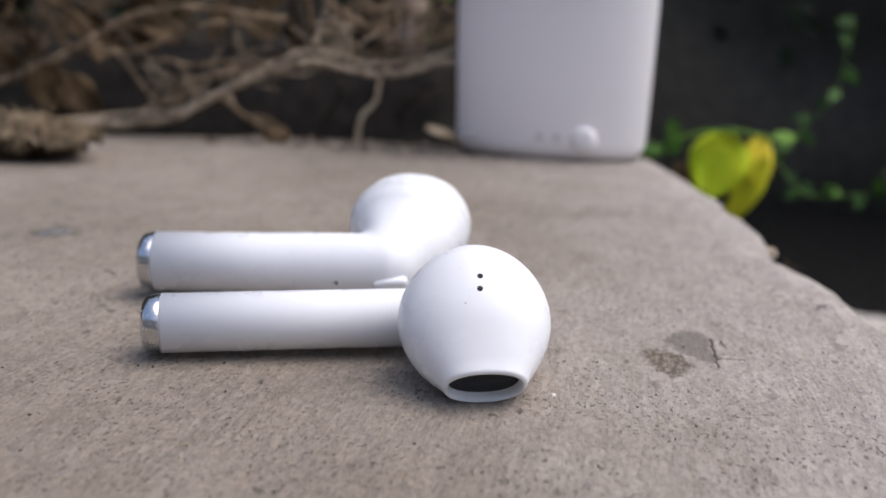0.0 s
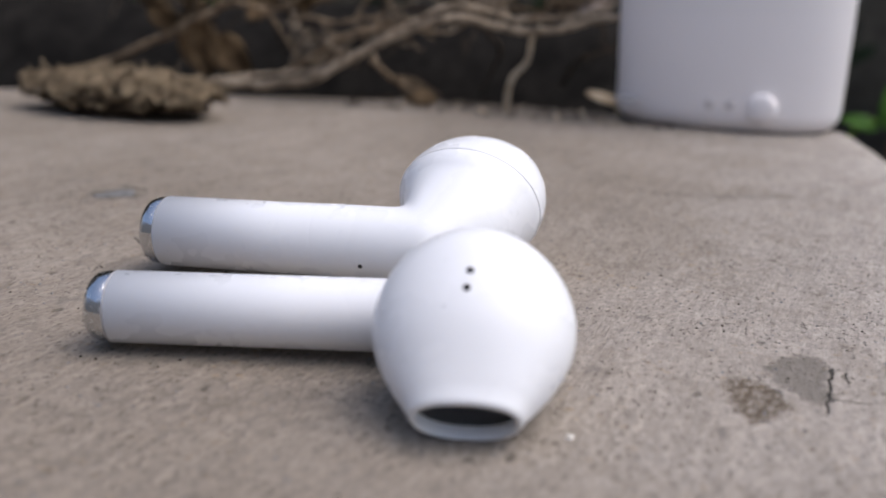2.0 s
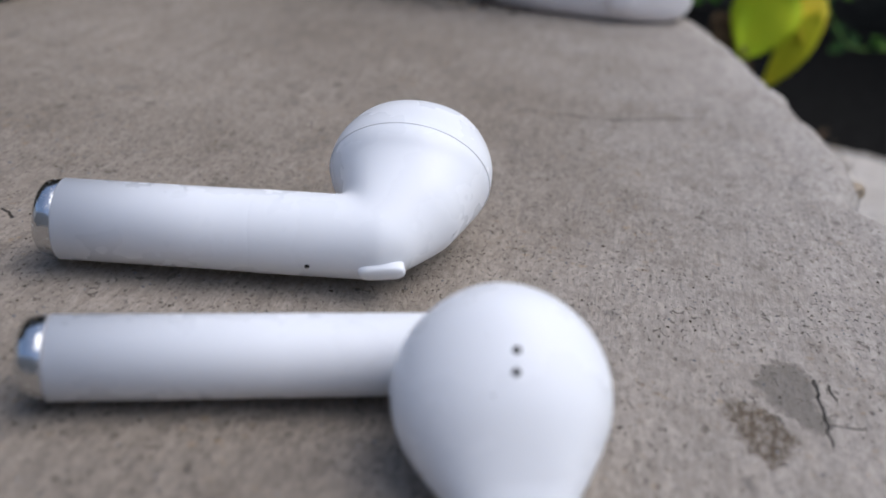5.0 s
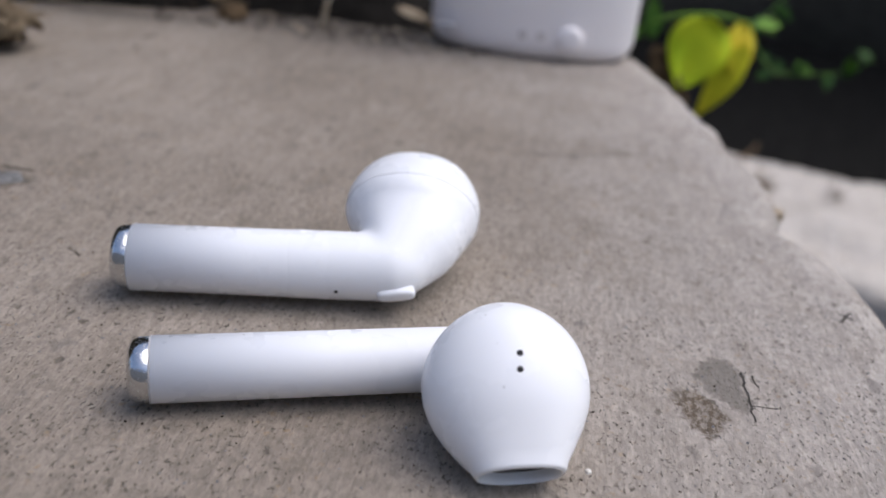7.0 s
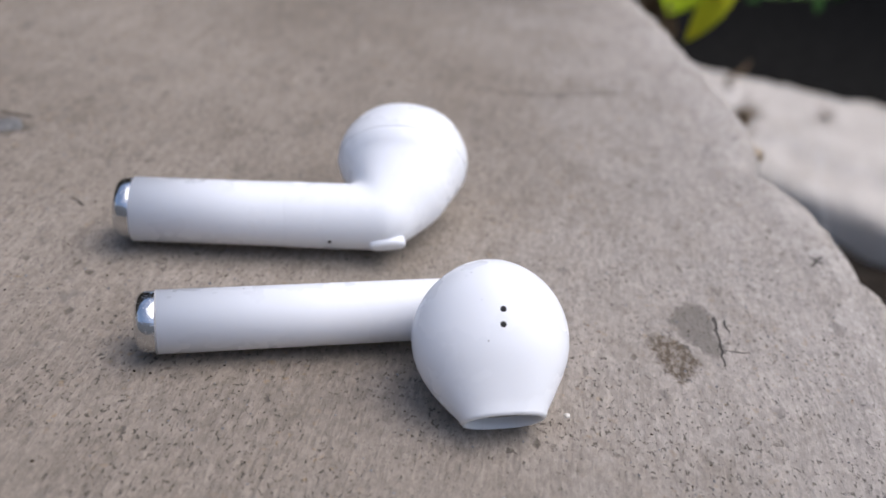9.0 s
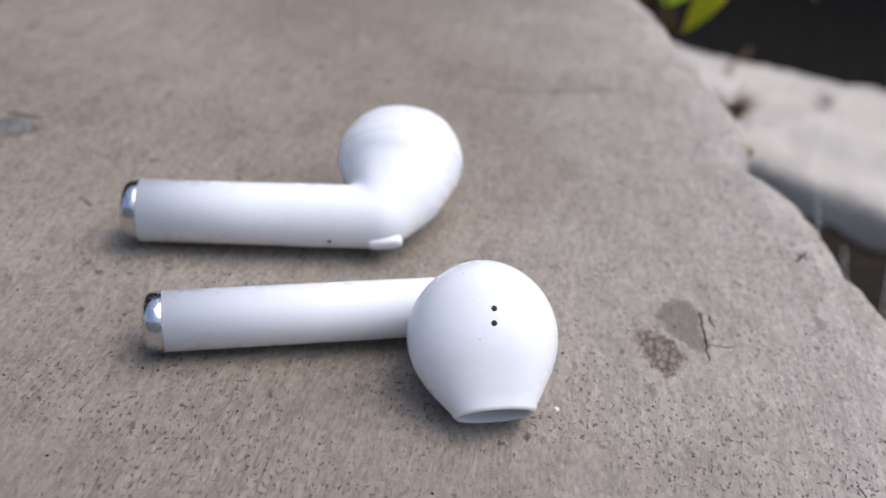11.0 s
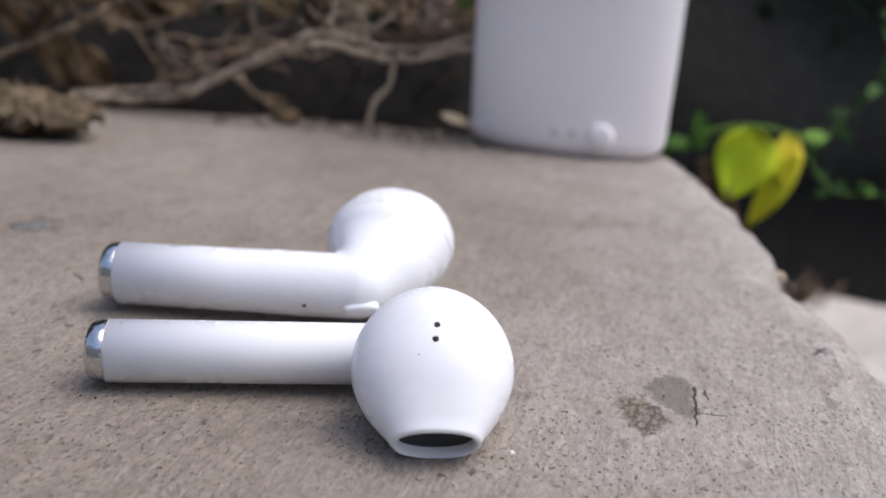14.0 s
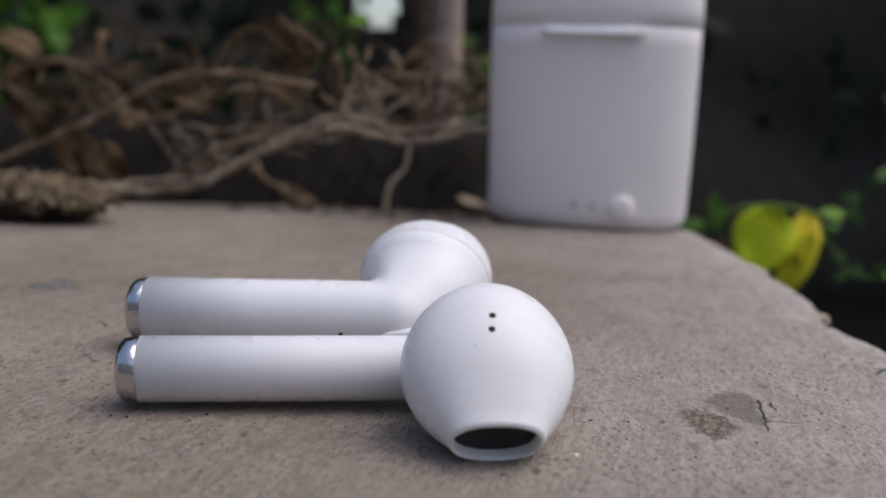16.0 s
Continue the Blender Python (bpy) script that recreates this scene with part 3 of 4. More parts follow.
            for v in made:
                v.co = Vector((v.co.x, v.co.y, v.co.z * 0.95)) + c
    bmesh.ops.recalc_face_normals(bm, faces=bm.faces)
    shell = part("head" if fused else "neck", bm, WHITE, bud, "glossy white rounded head" if fused else "")
    rm = shell.modifiers.new("fuse", "REMESH")
    rm.mode, rm.voxel_size, rm.use_smooth_shade = "VOXEL", 0.00016, True
    sm = shell.modifiers.new("soften", "SMOOTH")
    sm.factor, sm.iterations = 0.6, 120 if fused else 40
    bm = bmesh.new()
    ky, kz = 1.0, 1.0
    if fused:  # the stem takes up the width that the smoothed neck has come to
        ky = 1.003 * abs(on_skin(shell, (x1 - 0.4, -2, 0), (0, 1, 0))[0].y) / sr
        kz = 1.003 * abs(on_skin(shell, (x1 - 0.4, 0, -2), (0, 0, 1))[0].z) / sv
    loft(bm, [circle_ring(Vector((x, 0, 0)), Vector((0, 1, 0)), Vector((0, 0, 1)), sr * k * (1 + (ky - 1) * u), sv * k * (1 + (kz - 1) * u), 64)
              for x, k, u in ((-length, 1, 0.35), (x0 * 0.66 - length * 0.34, 1, 0.6), (x0 * 0.9 - length * 0.1, 1, 0.9), (x0 + 0.12, 1, 1), *(((x1 - 0.5, 1, 1), (x1 - 0.38, 0.997, 1), (x1 - 0.2, 0.98, 1), (x1 - 0.06, 0.9, 1)) if fused else ((x1 - 0.3, 1, 1), (x1 - 0.1, 0.998, 1), (x1 - 0.06, 0.9, 1))))])
    bmesh.ops.recalc_face_normals(bm, faces=bm.faces)
    stem = part("stem", bm, WHITE, bud, "slender glossy white stem")

    # speaker mesh in the nozzle
    bm = bmesh.new()
    rings = []
    for q in (0.8, 0.84) if fused else (0.885, 0.91):
        c = head + axis * q * radius + tall * (drop(q * radius) - 0.02)
        rings.append([p + axis * (0 if fused else MOUTH_SLANT) * (0.3 * radius + (p - c).dot(tall)) for p in circle_ring(c, wide, tall, 0.455 * radius, 0.29 * radius, 40, 2.25)])
    loft(bm, rings)
    bmesh.ops.recalc_face_normals(bm, faces=bm.faces)
    part("speaker_mesh", bm, GRILLE, shell if fused else skin, "dark oval speaker mesh")

    # fine seam where the two halves of the head meet
    bm = bmesh.new()
    lo = [q for q in prof if q[0] <= seam_at * radius][-1]
    hi = [q for q in prof if q[0] > seam_at * radius][0]
    mixk = (seam_at * radius - lo[0]) / (hi[0] - lo[0])
    s, w, h = (lo[i] + (hi[i] - lo[i]) * mixk for i in range(3))
    n = 72
    rings = []
    for k in range(n + 1):
        a = 2 * math.pi * k / n
        o = wide * math.cos(a) * w + tall * math.sin(a) * h
        c = head + axis * s + tall * drop(s) + o * (1 - 0.004 / radius)
        o.normalize()
        rings.append([c + o * (0.004 * math.cos(b)) + axis * (0.004 * math.sin(b)) for b in (0, 1.57, 3.14, 4.71)])
    loft(bm, rings, False, False)
    part("seam", bm, SEAM, shell if fused else skin)

    # chrome end cap
    yy, zz = Vector((0, 1, 0)), Vector((0, 0, 1))
    bm = bmesh.new()
    cap = [(0.01, 0.97), (-0.005, 0.96), (-0.02, 0.985), (-0.10, 0.97), (-0.14, 0.93), (-0.17, 0.84), (-0.188, 0.68), (-0.195, 0.45), (-0.196, 0.1)]
    loft(bm, [circle_ring(Vector((-length + x, 0, 0)), yy, zz, sr * k, sv * k, 48) for x, k in cap])
    bmesh.ops.recalc_face_normals(bm, faces=bm.faces)
    part("end_cap", bm, CHROME, stem, "scuffed chrome end cap")
    bm = bmesh.new()
    loft(bm, [circle_ring(Vector((-length + dx, 0, 0)), yy, zz, sr * 1.002, sv * 1.002, 48) for dx in (0.008, -0.008)], False, False)
    part("cap_joint", bm, PRINT, stem)
    return bud, shell if fused else skin, head, axis


def dot(parent, name, material, centre, normal, r, depth=0.02):
    bm = bmesh.new()
    ux, uy = frame_of(Vector(normal))
    nn = Vector(normal).normalized()
    loft(bm, [circle_ring(Vector(centre) + nn * d, ux, uy, q, q, 20) for d, q in ((-depth, r), (0.0, r), (0.003, r * 0.85))])
    bmesh.ops.recalc_face_normals(bm, faces=bm.faces)
    return part(name, bm, material, parent)


def pill(parent, name, material, centre, along, normal, half, r, label=""):
    """A small raised button, rounded at both ends."""
    bm = bmesh.new()
    al, nn = Vector(along).normalized(), Vector(normal).normalized()
    ac = al.cross(nn)
    rings = []
    for d, k in ((-0.06, 1.0), (0.028, 1.0), (0.048, 0.93), (0.06, 0.75), (0.065, 0.3)):
        rings.append(circle_ring(Vector(centre) + nn * d, al, ac, half * (0.3 + 0.7 * k) if k < 1 else half, r * k, 32, 3.0))
    loft(bm, rings)
    bmesh.ops.recalc_face_normals(bm, faces=bm.faces)
    return part(name, bm, material, parent, label)


HEAD_TALL = 0.885
NOSE_DROP = 0.05
MOUTH_SLANT = 0.17  # the nozzle is cut so that it faces downwards


def on_skin(ob, start, way):
    """Where a ray meets the finished skin of a part, in the part's own centimetres."""
    bpy.context.view_layer.update()
    ev = ob.evaluated_get(bpy.context.evaluated_depsgraph_get())
    hit, at, nrm, _ = ev.ray_cast(Vector(start) * CM, Vector(way))
    return (at / CM, nrm) if hit else (Vector(start) + Vector(way), -Vector(way))


FRONT_M = place(-0.07, 9.5, 0.36, 0, -0.6, 19.3)


def to_local(m, p, way=False):
    v = Vector(p)
    return m.inverted().to_3x3() @ v if way else (m.inverted() @ (v * CM)) / CM


fh = to_local(FRONT_M, (0.22, 8.68, 0.585))
fa = to_local(FRONT_M, (0.22, -0.66, -0.345), True)
front, fshell, fhead, faxis = earbud(FRONT_M, "glossy white earbud lying with its sound nozzle to the fore", 2.92, fh, fa, 0.712, -0.8, 0.97, (0.312, 0.29), (-0.6, -0.15), 0.4, False)
for p in ((0.3, 8.385, 1.10), (0.312, 8.31, 0.985)):
    q = to_local(FRONT_M, p)
    out = (q - fhead).normalized()
    at, nrm = on_skin(fshell, fhead + out * 2, -out)
    dot(fshell, "vent_hole", HOLE, at + nrm * 0.002, nrm, 0.027, 0.05)

REAR_M = place(-0.83, 11.0, 0.465, 0, -1.0, 10.8)
rh = to_local(REAR_M, (-1.12, 11.9, 0.725))
ra = to_local(REAR_M, (-0.06, 0.90, 0.36), True)
rear, rshell, rhead, raxis = earbud(REAR_M, "glossy white earbud lying with its head turned away", 3.025, rh, ra, 0.765, -0.12, 0.76, (0.35, 0.34), (-1.15, -0.3), 0.965, True)
nc = (to_local(REAR_M, (-1.24, 10.8, 0.18)) + to_local(REAR_M, (-0.88, 10.87, 0.28))) / 2
at, nrm = on_skin(rshell, (nc.x - 0.03, -1.2, -0.86), (0, 0.75, 0.6))
pill(rshell, "button", WHITE, at - nrm * 0.012, (1, 0.06, 0.1), nrm, 0.2, 0.08, "small raised white button")
mc = to_local(REAR_M, (-1.69, 10.67, 0.2))
at, nrm = on_skin(rshell, (mc.x, -1.8, -0.72), (0, 0.93, 0.37))
dot(rshell, "microphone_hole", HOLE, at + nrm * 0.004, nrm, 0.022)


# ---- charging case ----
def charging_case():
    case = thing("charging_case", place(-0.43, 24.05, 0.0, 0, 0, 0.0), "tall white plastic charging case standing on the slab's far end", "charging case")
    W, D = 2.27, 1.15

    def ring(z, k, inset=0.0):
        w, d = W * k - inset, D * k - inset
        return circle_ring(Vector((0, 0, z)), Vector((1, 0, 0)), Vector((0, 1, 0)), w, d, 96, 2.15)

    bm = bmesh.new()
    loft(bm, [ring(0.0, 0.92, 0.24), ring(0.03, 0.94, 0.16), ring(0.11, 0.962, 0.07), ring(0.24, 0.98, 0.02), ring(0.4, 0.99), ring(2.0, 1.01), ring(4.0, 1.025), ring(4.38, 1.027), ring(4.405, 1.027, 0.035)])
    bmesh.ops.recalc_face_normals(bm, faces=bm.faces)
    body = part("body", bm, WHITE_CASE, case, "off-white plastic body")
    bm = bmesh.new()
    loft(bm, [ring(4.415, 1.027, 0.035), ring(4.44, 1.03), ring(4.8, 1.03), ring(5.3, 1.02), ring(5.75, 0.98), ring(6.0, 0.88, 0.0), ring(6.08, 0.7), ring(6.1, 0.3)])
    bmesh.ops.recalc_face_normals(bm, faces=bm.faces)
    part("lid", bm, WHITE_CASE, case, "closed rounded lid")
    # thumb notch on the joint
    pill(body, "thumb_ledge", WHITE, (0.08, -1.18, 4.28), (1, 0, 0), (0, -0.6, 0.8), 1.12, 0.14, "long pale thumb ledge")
    bm = bmesh.new()
    loft(bm, [circle_ring(Vector((0.86, y, 0.52)), Vector((1, 0, 0)), Vector((0, 0, 1)), r, r, 40) for y, r in ((-0.95, 0.28), (-1.12, 0.28), (-1.17, 0.268), (-1.2, 0.24), (-1.222, 0.17), (-1.23, 0.05))])
    bmesh.ops.recalc_face_normals(bm, faces=bm.faces)
    part("power_button", bm, WHITE_CASE, body, "round domed white power button")
    for x in (-0.14, 0.25):
        dot(body, "led_window", LED, (x, -1.155, 0.55), (0, -1, 0), 0.1)
    bm = bmesh.new()
    loft(bm, [circle_ring(Vector((-1.85, y, 0.52)), Vector((1, 0, 0)), Vector((0, 0, 1)), 0.24, 0.05, 24, 5) for y in (-0.93, -1.02)])
    part("marking", bm, PRINT, body, "small grey printed mark")
    return case


charging_case()


# ---- dry twigs and roots at the slab's far side ----
def twig(points, r0, r1, material, label, name="dry_twig", seed=1.0):
    """A knobbly dry twig with a few thin side shoots of its own."""
    r = random.Random(int(seed * 10))
    bm = bmesh.new()
    pts = spline(points, 14 * (len(points) - 1))
    pts = [p + Vector((noise.noise(p * 0.8 + Vector((seed, 0, 0))), noise.noise(p * 0.8 + Vector((0, seed, 5))), noise.noise(p * 0.8 + Vector((3, 0, seed))))) * 0.16 for p in pts]
    ob = thing(name, place(*pts[0]), label, "twig", "twigs behind the slab")
    tube(bm, [p - pts[0] for p in pts], (r0, r1), 9, 0.35, seed)
    bmesh.ops.recalc_face_normals(bm, faces=bm.faces)
    part("stem", bm, material, ob)
    for k in range(0 if material in (STRAW, HUSK) else 3):
        i = int(r.uniform(0.2, 0.9) * (len(pts) - 1))
        b = pts[i] - pts[0]
        way = (pts[min(i + 1, len(pts) - 1)] - pts[i - 1]).normalized()
        w = (way + Vector((r.uniform(-0.6, 0.6), r.uniform(-0.2, 0.6), r.uniform(-0.9, 0.7)))).normalized()
        ln = r.uniform(0.6, 1.5)
        bm = bmesh.new()
        tube(bm, spline([b, b + w * ln * 0.5 + Vector((0, 0, 0.12 * ln)), b + w * ln], 10), (r1 * 0.6, r1 * 0.3), 6, 0.3, seed + k)
        bmesh.ops.recalc_face_normals(bm, faces=bm.faces)
        part("side_shoot", bm, material, ob)
    return ob


twig([(-16.5, 23, 0.2), (-14.4, 23, 1.04), (-12.6, 23, 1.8), (-10.8, 23, 2.8), (-9.8, 23, 3.05), (-8.4, 23.2, 3.16), (-6.9, 23.6, 2.95)], 0.1, 0.07, TWIG, "long arched dry brown branch", seed=1.0)
twig([(-11.48, 22.7, 2.13), (-10.23, 22.6, 2.11), (-9.36, 22.6, 2.4), (-8.66, 22.6, 2.69), (-7.6, 23.2, 2.9)], 0.045, 0.03, TWIG, "thin dry branch beside the arched one", seed=3.7)
twig([(-11.9, 22.6, 0.25), (-9.74, 22.7, 0.42), (-8.7, 22.8, 0.88), (-7.75, 22.8, 1.4), (-6.9, 22.8, 1.82), (-6.1, 22.8, 1.99), (-5, 23, 1.9), (-4, 23.3, 1.9), (-2.5, 24.2, 2.2)], 0.1, 0.075, TWIG_PALE, "pale dry stem leaning over the slab's far edge", seed=6.4)
twig([(-12.4, 22.7, 0.35), (-9.9, 22.8, 0.55), (-8.5, 22.9, 1.12), (-7.6, 22.9, 1.62), (-6.7, 22.9, 1.98), (-5.9, 22.9, 2.2), (-4.8, 23.1, 2.06), (-3.8, 23.4, 2.1), (-2.4, 24.3, 2.5)], 0.07, 0.05, TWIG_PALE, "pale dry stem twisted along the larger one", seed=7.9)
twig([(-9.2, 23.0, 0.75), (-8.4, 23.0, 1.5), (-7.2, 23.1, 1.75), (-6.2, 23.0, 1.7), (-5.4, 23.1, 2.15), (-4.6, 23.4, 2.7)], 0.05, 0.035, TWIG_PALE, "thin looping dry stem", seed=8.6)
twig([(-10.1, 22.9, 1.78), (-9.51, 22.9, 1.87), (-8.79, 22.9, 1.77), (-8.08, 22.9, 1.86), (-7.3, 22.9, 1.75)], 0.05, 0.035, TWIG, "thin dry twig among the roots", seed=9.1)
twig([(-10.4, 23, 0.6), (-9, 23, 1.32), (-8, 23, 1.63), (-6.7, 23, 2.02)], 0.09, 0.07, TWIG, "thin dry twig among the roots", seed=11.8)
twig([(-4.3, 23.6, 1.9), (-4.45, 23.5, 1.66), (-4.57, 23.5, 1.13), (-4.9, 23.5, 0.73), (-5.1, 23.5, 0.12)], 0.045, 0.065, STRAW, "pale curled dry root hanging onto the slab", seed=14.5)
twig([(-8.6, 24, 0.9), (-8, 24, 0.5), (-7.4, 24.2, 0.15)], 0.07, 0.05, TWIG, "short broken twig on the slab's edge", seed=17.2)
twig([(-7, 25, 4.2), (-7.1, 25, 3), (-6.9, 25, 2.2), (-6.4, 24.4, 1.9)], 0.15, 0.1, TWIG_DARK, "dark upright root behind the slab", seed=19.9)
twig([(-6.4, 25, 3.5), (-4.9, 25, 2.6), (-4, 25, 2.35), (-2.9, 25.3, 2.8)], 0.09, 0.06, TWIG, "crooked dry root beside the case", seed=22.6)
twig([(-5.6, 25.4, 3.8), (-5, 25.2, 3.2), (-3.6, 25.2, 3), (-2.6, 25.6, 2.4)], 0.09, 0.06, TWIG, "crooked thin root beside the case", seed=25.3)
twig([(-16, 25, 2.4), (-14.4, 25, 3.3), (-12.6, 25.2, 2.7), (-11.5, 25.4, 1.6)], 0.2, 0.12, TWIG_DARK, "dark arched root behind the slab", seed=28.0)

twig([(-17.0, 24.6, 2.2), (-16.08, 24.6, 2.68), (-15.05, 24.6, 3.15), (-14.21, 24.6, 3.29), (-13.23, 24.6, 3.06), (-12.51, 24.6, 2.36), (-12.2, 24.3, 1.7)], 0.12, 0.08, HUSK, "brown dry stem bent over the tangle", seed=31.0)
twig([(-10.4, 25.5, 3.0), (-9.79, 25.5, 3.91), (-9.17, 25.5, 4.35), (-8.48, 25.5, 4.48), (-7.71, 25.5, 4.1), (-7.09, 25.5, 3.48), (-6.8, 25.2, 2.6)], 0.13, 0.09, HUSK, "brown dry stem arched above the tangle", seed=34.0)


def roots(count, centre, spread, length, radius, material, label, seed, sides=5):
    """Loose thin curved roots, each a thing of its own."""
    rng = random.Random(seed)
    for _ in range(count):
        bm = bmesh.new()
        p = Vector(centre) + Vector([rng.uniform(-1, 1) * s for s in spread])
        ln = length * rng.uniform(0.5, 1.2)
        d = Vector((rng.uniform(-1, 1), rng.uniform(-0.4, 0.4), rng.uniform(-0.55, 0.55))).normalized()
        e = Vector((rng.uniform(-1, 1), rng.uniform(-1, 1), rng.uniform(-1, 1))) * ln * 0.35
        pts = spline([p - d * ln / 2, p - d * ln * 0.1 + e, p + d * ln * 0.2 + e * 0.6, p + d * ln / 2], 12)
        r = radius * rng.uniform(0.5, 1.3)
        tube(bm, pts, (r, r * 0.6), sides, 0.3, rng.random() * 9)
        tagged(emit("dry_root", bm, material), label, "root", "roots behind the slab")


twig([(11.4, 60.2, -13.75), (11.7, 61.6, -13.7), (12.5, 63.2, -13.7), (13.0, 64.8, -13.75), (13.5, 66.4, -13.85)], 0.13, 0.07, HUSK, "thin wriggled dry stalk lying on the kerb", "dry_stalk", 40)
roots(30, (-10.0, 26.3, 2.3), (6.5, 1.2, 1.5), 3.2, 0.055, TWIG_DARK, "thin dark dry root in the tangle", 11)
roots(7, (-12.0, 24.9, 2.2), (4.0, 1.0, 0.9), 2.2, 0.04, TWIG, "thin pale dry stalk in the tangle", 12)
roots(12, (-9.1, 22.9, 1.35), (0.9, 0.4, 0.35), 1.1, 0.03, TWIG_PALE, "fine pale dry root in the tangle", 14)
roots(26, (-5.9, 24.0, 2.45), (0.55, 0.5, 0.4), 0.9, 0.045, TWIG_PALE, "fine pale root in a knot", 15)
roots(16, (-14.4, 24.5, 2.75), (1.6, 0.5, 0.45), 1.3, 0.045, HUSK, "fine brown root under the bent stem", 16)
roots(14, (-8.5, 25.5, 3.9), (1.1, 0.5, 0.4), 1.1, 0.045, HUSK, "fine brown root under the arched stem", 17)
roots(44, (-4.6, 25.4, 3.0), (1.6, 0.8, 0.7), 1.6, 0.05, TWIG, "fine dry root knotted beside the case", 13)


def root_clump():
    """A matted bundle of dry roots that lies on the slab."""
    clump = thing("root_clump", place(-11.7, 18.9, 0.0), "matted clump of pale dry roots lying on the slab", "roots")
    bm = bmesh.new()
    bmesh.ops.create_icosphere(bm, subdivisions=5, radius=1.0)
    for v in bm.verts:
        n = noise.noise(v.co * 2.6) * 0.24 + noise.noise(v.co * 6) * 0.12
        v.co = Vector((v.co.x * 2.4, v.co.y * 0.98, v.co.z * 0.5)) * (0.84 + n)
        v.co.z = max(v.co.z + 0.38, 0.0)
    part("matted_core", bm, TWIG_DARK, clump)
    rng = random.Random(5)
    bm = bmesh.new()
    for k in range(320):
        x = rng.uniform(-2.3, 2.25)
        f = math.sqrt(max(0.05, 1 - (x / 2.4) ** 2))
        a0 = rng.uniform(-0.4, 2.2)
        lift = rng.uniform(0.95, 1.22)
        pts = []
        for j in range(9):
            a = a0 + j / 8 * rng.uniform(1.0, 1.7)
            pts.append(Vector((x + 0.12 * math.sin(j + k), -0.9 * f * lift * math.cos(a), max(0.03, 0.38 + 0.44 * f * lift * math.sin(a)))))
        r = rng.uniform(0.02, 0.05)
        tube(bm, pts, (r, r * 0.7), 5, 0.2, k)
    for k in range(220):  # stray fibres that stand off the mat
        x = rng.uniform(-2.4, 2.3)
        f = math.sqrt(max(0.05, 1 - (x / 2.5) ** 2))
        a = rng.uniform(0.2, 2.9)
        p = Vector((x, -0.9 * f * math.cos(a), max(0.05, 0.4 + 0.44 * f * math.sin(a))))
        d = Vector((rng.uniform(-1, 1), rng.uniform(-0.7, 0.2), rng.uniform(-0.4, 0.7))).normalized() * rng.uniform(0.25, 0.7)
        pts = [p - d * 0.5, p + Vector((0, -0.08, 0.1)), p + d * 0.5 + Vector((0, 0, rng.uniform(-0.1, 0.15)))]
        for q in pts:
            q.z = max(q.z, 0.03)
        r = rng.uniform(0.014, 0.032)
        tube(bm, spline(pts, 8), (r, r * 0.6), 5, 0.3, k)
    tagged(part("fibre_mat", bm, STRAW_DULL, clump, "pale straw-coloured fibres"), kind="stuff")
    return clump


root_clump()


# ---- dead leaves, crumbs and grit ----
def leaf_blade(bm, base, way, face, length, width, curl=0.2, cup=0.15, thick=0.015, segs=10):
    """An ovate leaf with a folded midrib and two sides, from its base along way, its face turned to face."""
    w = Vector(way).normalized()
    f = Vector(face)
    f = (f - w * f.dot(w)).normalized()
    side = w.cross(f)
    top, low = [], []
    for i in range(segs + 1):
        t = i / segs
        half = width / 2 * (math.sin(math.pi * t ** 0.75) ** 0.8 if 0 < t < 1 else 0.0) + 0.01
        c = Vector(base) + w * length * t + f * (-curl * length * t * t)
        row_t, row_l = [], []
        for j in (-1, -0.55, 0, 0.55, 1):
            lift = cup * width * (abs(j) - 0.3) + 0.05 * width * math.sin(6 * t + 3 * j)
            p = c + side * half * j + f * lift
            row_t.append(bm.verts.new(p + f * thick))
            row_l.append(bm.verts.new(p - f * thick))
        top.append(row_t)
        low.append(row_l)
    for i in range(segs):
        for j in range(4):
            bm.faces.new((top[i][j], top[i][j + 1], top[i + 1][j + 1], top[i + 1][j]))
            bm.faces.new((low[i][j + 1], low[i][j], low[i + 1][j], low[i + 1][j + 1]))
        bm.faces.new((top[i][0], top[i + 1][0], low[i + 1][0], low[i][0]))
        bm.faces.new((top[i + 1][4], top[i][4], low[i][4], low[i + 1][4]))


rng = random.Random(29)
for k in range(26):
    x = rng.uniform(-16.5, -7.5)
    bm = bmesh.new()
    z = rng.uniform(1.6, 3.7) if x < -10 else rng.uniform(2.4, 3.9)
    b = Vector((x, rng.uniform(24.4, 27.0), z))
    leaf_blade(bm, b, (rng.uniform(-1, 1), rng.uniform(-0.5, 0.5), rng.uniform(-0.9, 0.6)), (rng.uniform(-0.6, 0.6), -1, rng.uniform(-0.3, 0.9)), rng.uniform(0.8, 1.7), rng.uniform(0.5, 0.9), rng.uniform(0.1, 0.6), rng.uniform(0.1, 0.5))
    tagged(emit("dead_leaf", bm, HUSK), "curled dead brown leaf caught in the roots", "dead leaf", "dead leaves")
for b, w, f, ln, wd, cu in (((-13.3, 23.6, 1.7), (0.2, 0, -1), (0.2, -1, 0.3), 1.5, 1.1, 0.3), ((-12.9, 23.8, 1.2), (0.7, 0, -0.6), (0, -1, 0.5), 1.2, 0.9, 0.5), ((-3.7, 25.1, 0.32), (1, 0.1, -0.25), (0, -0.5, 1), 0.95, 0.3, 0.1)):
    bm = bmesh.new()
    leaf_blade(bm, b, w, f, ln, wd, cu, 0.3)
    tagged(emit("dead_leaf", bm, HUSK if b[0] < -5 else STRAW), "crumpled tan dead leaf at the slab's edge", "dead leaf", "dead leaves")


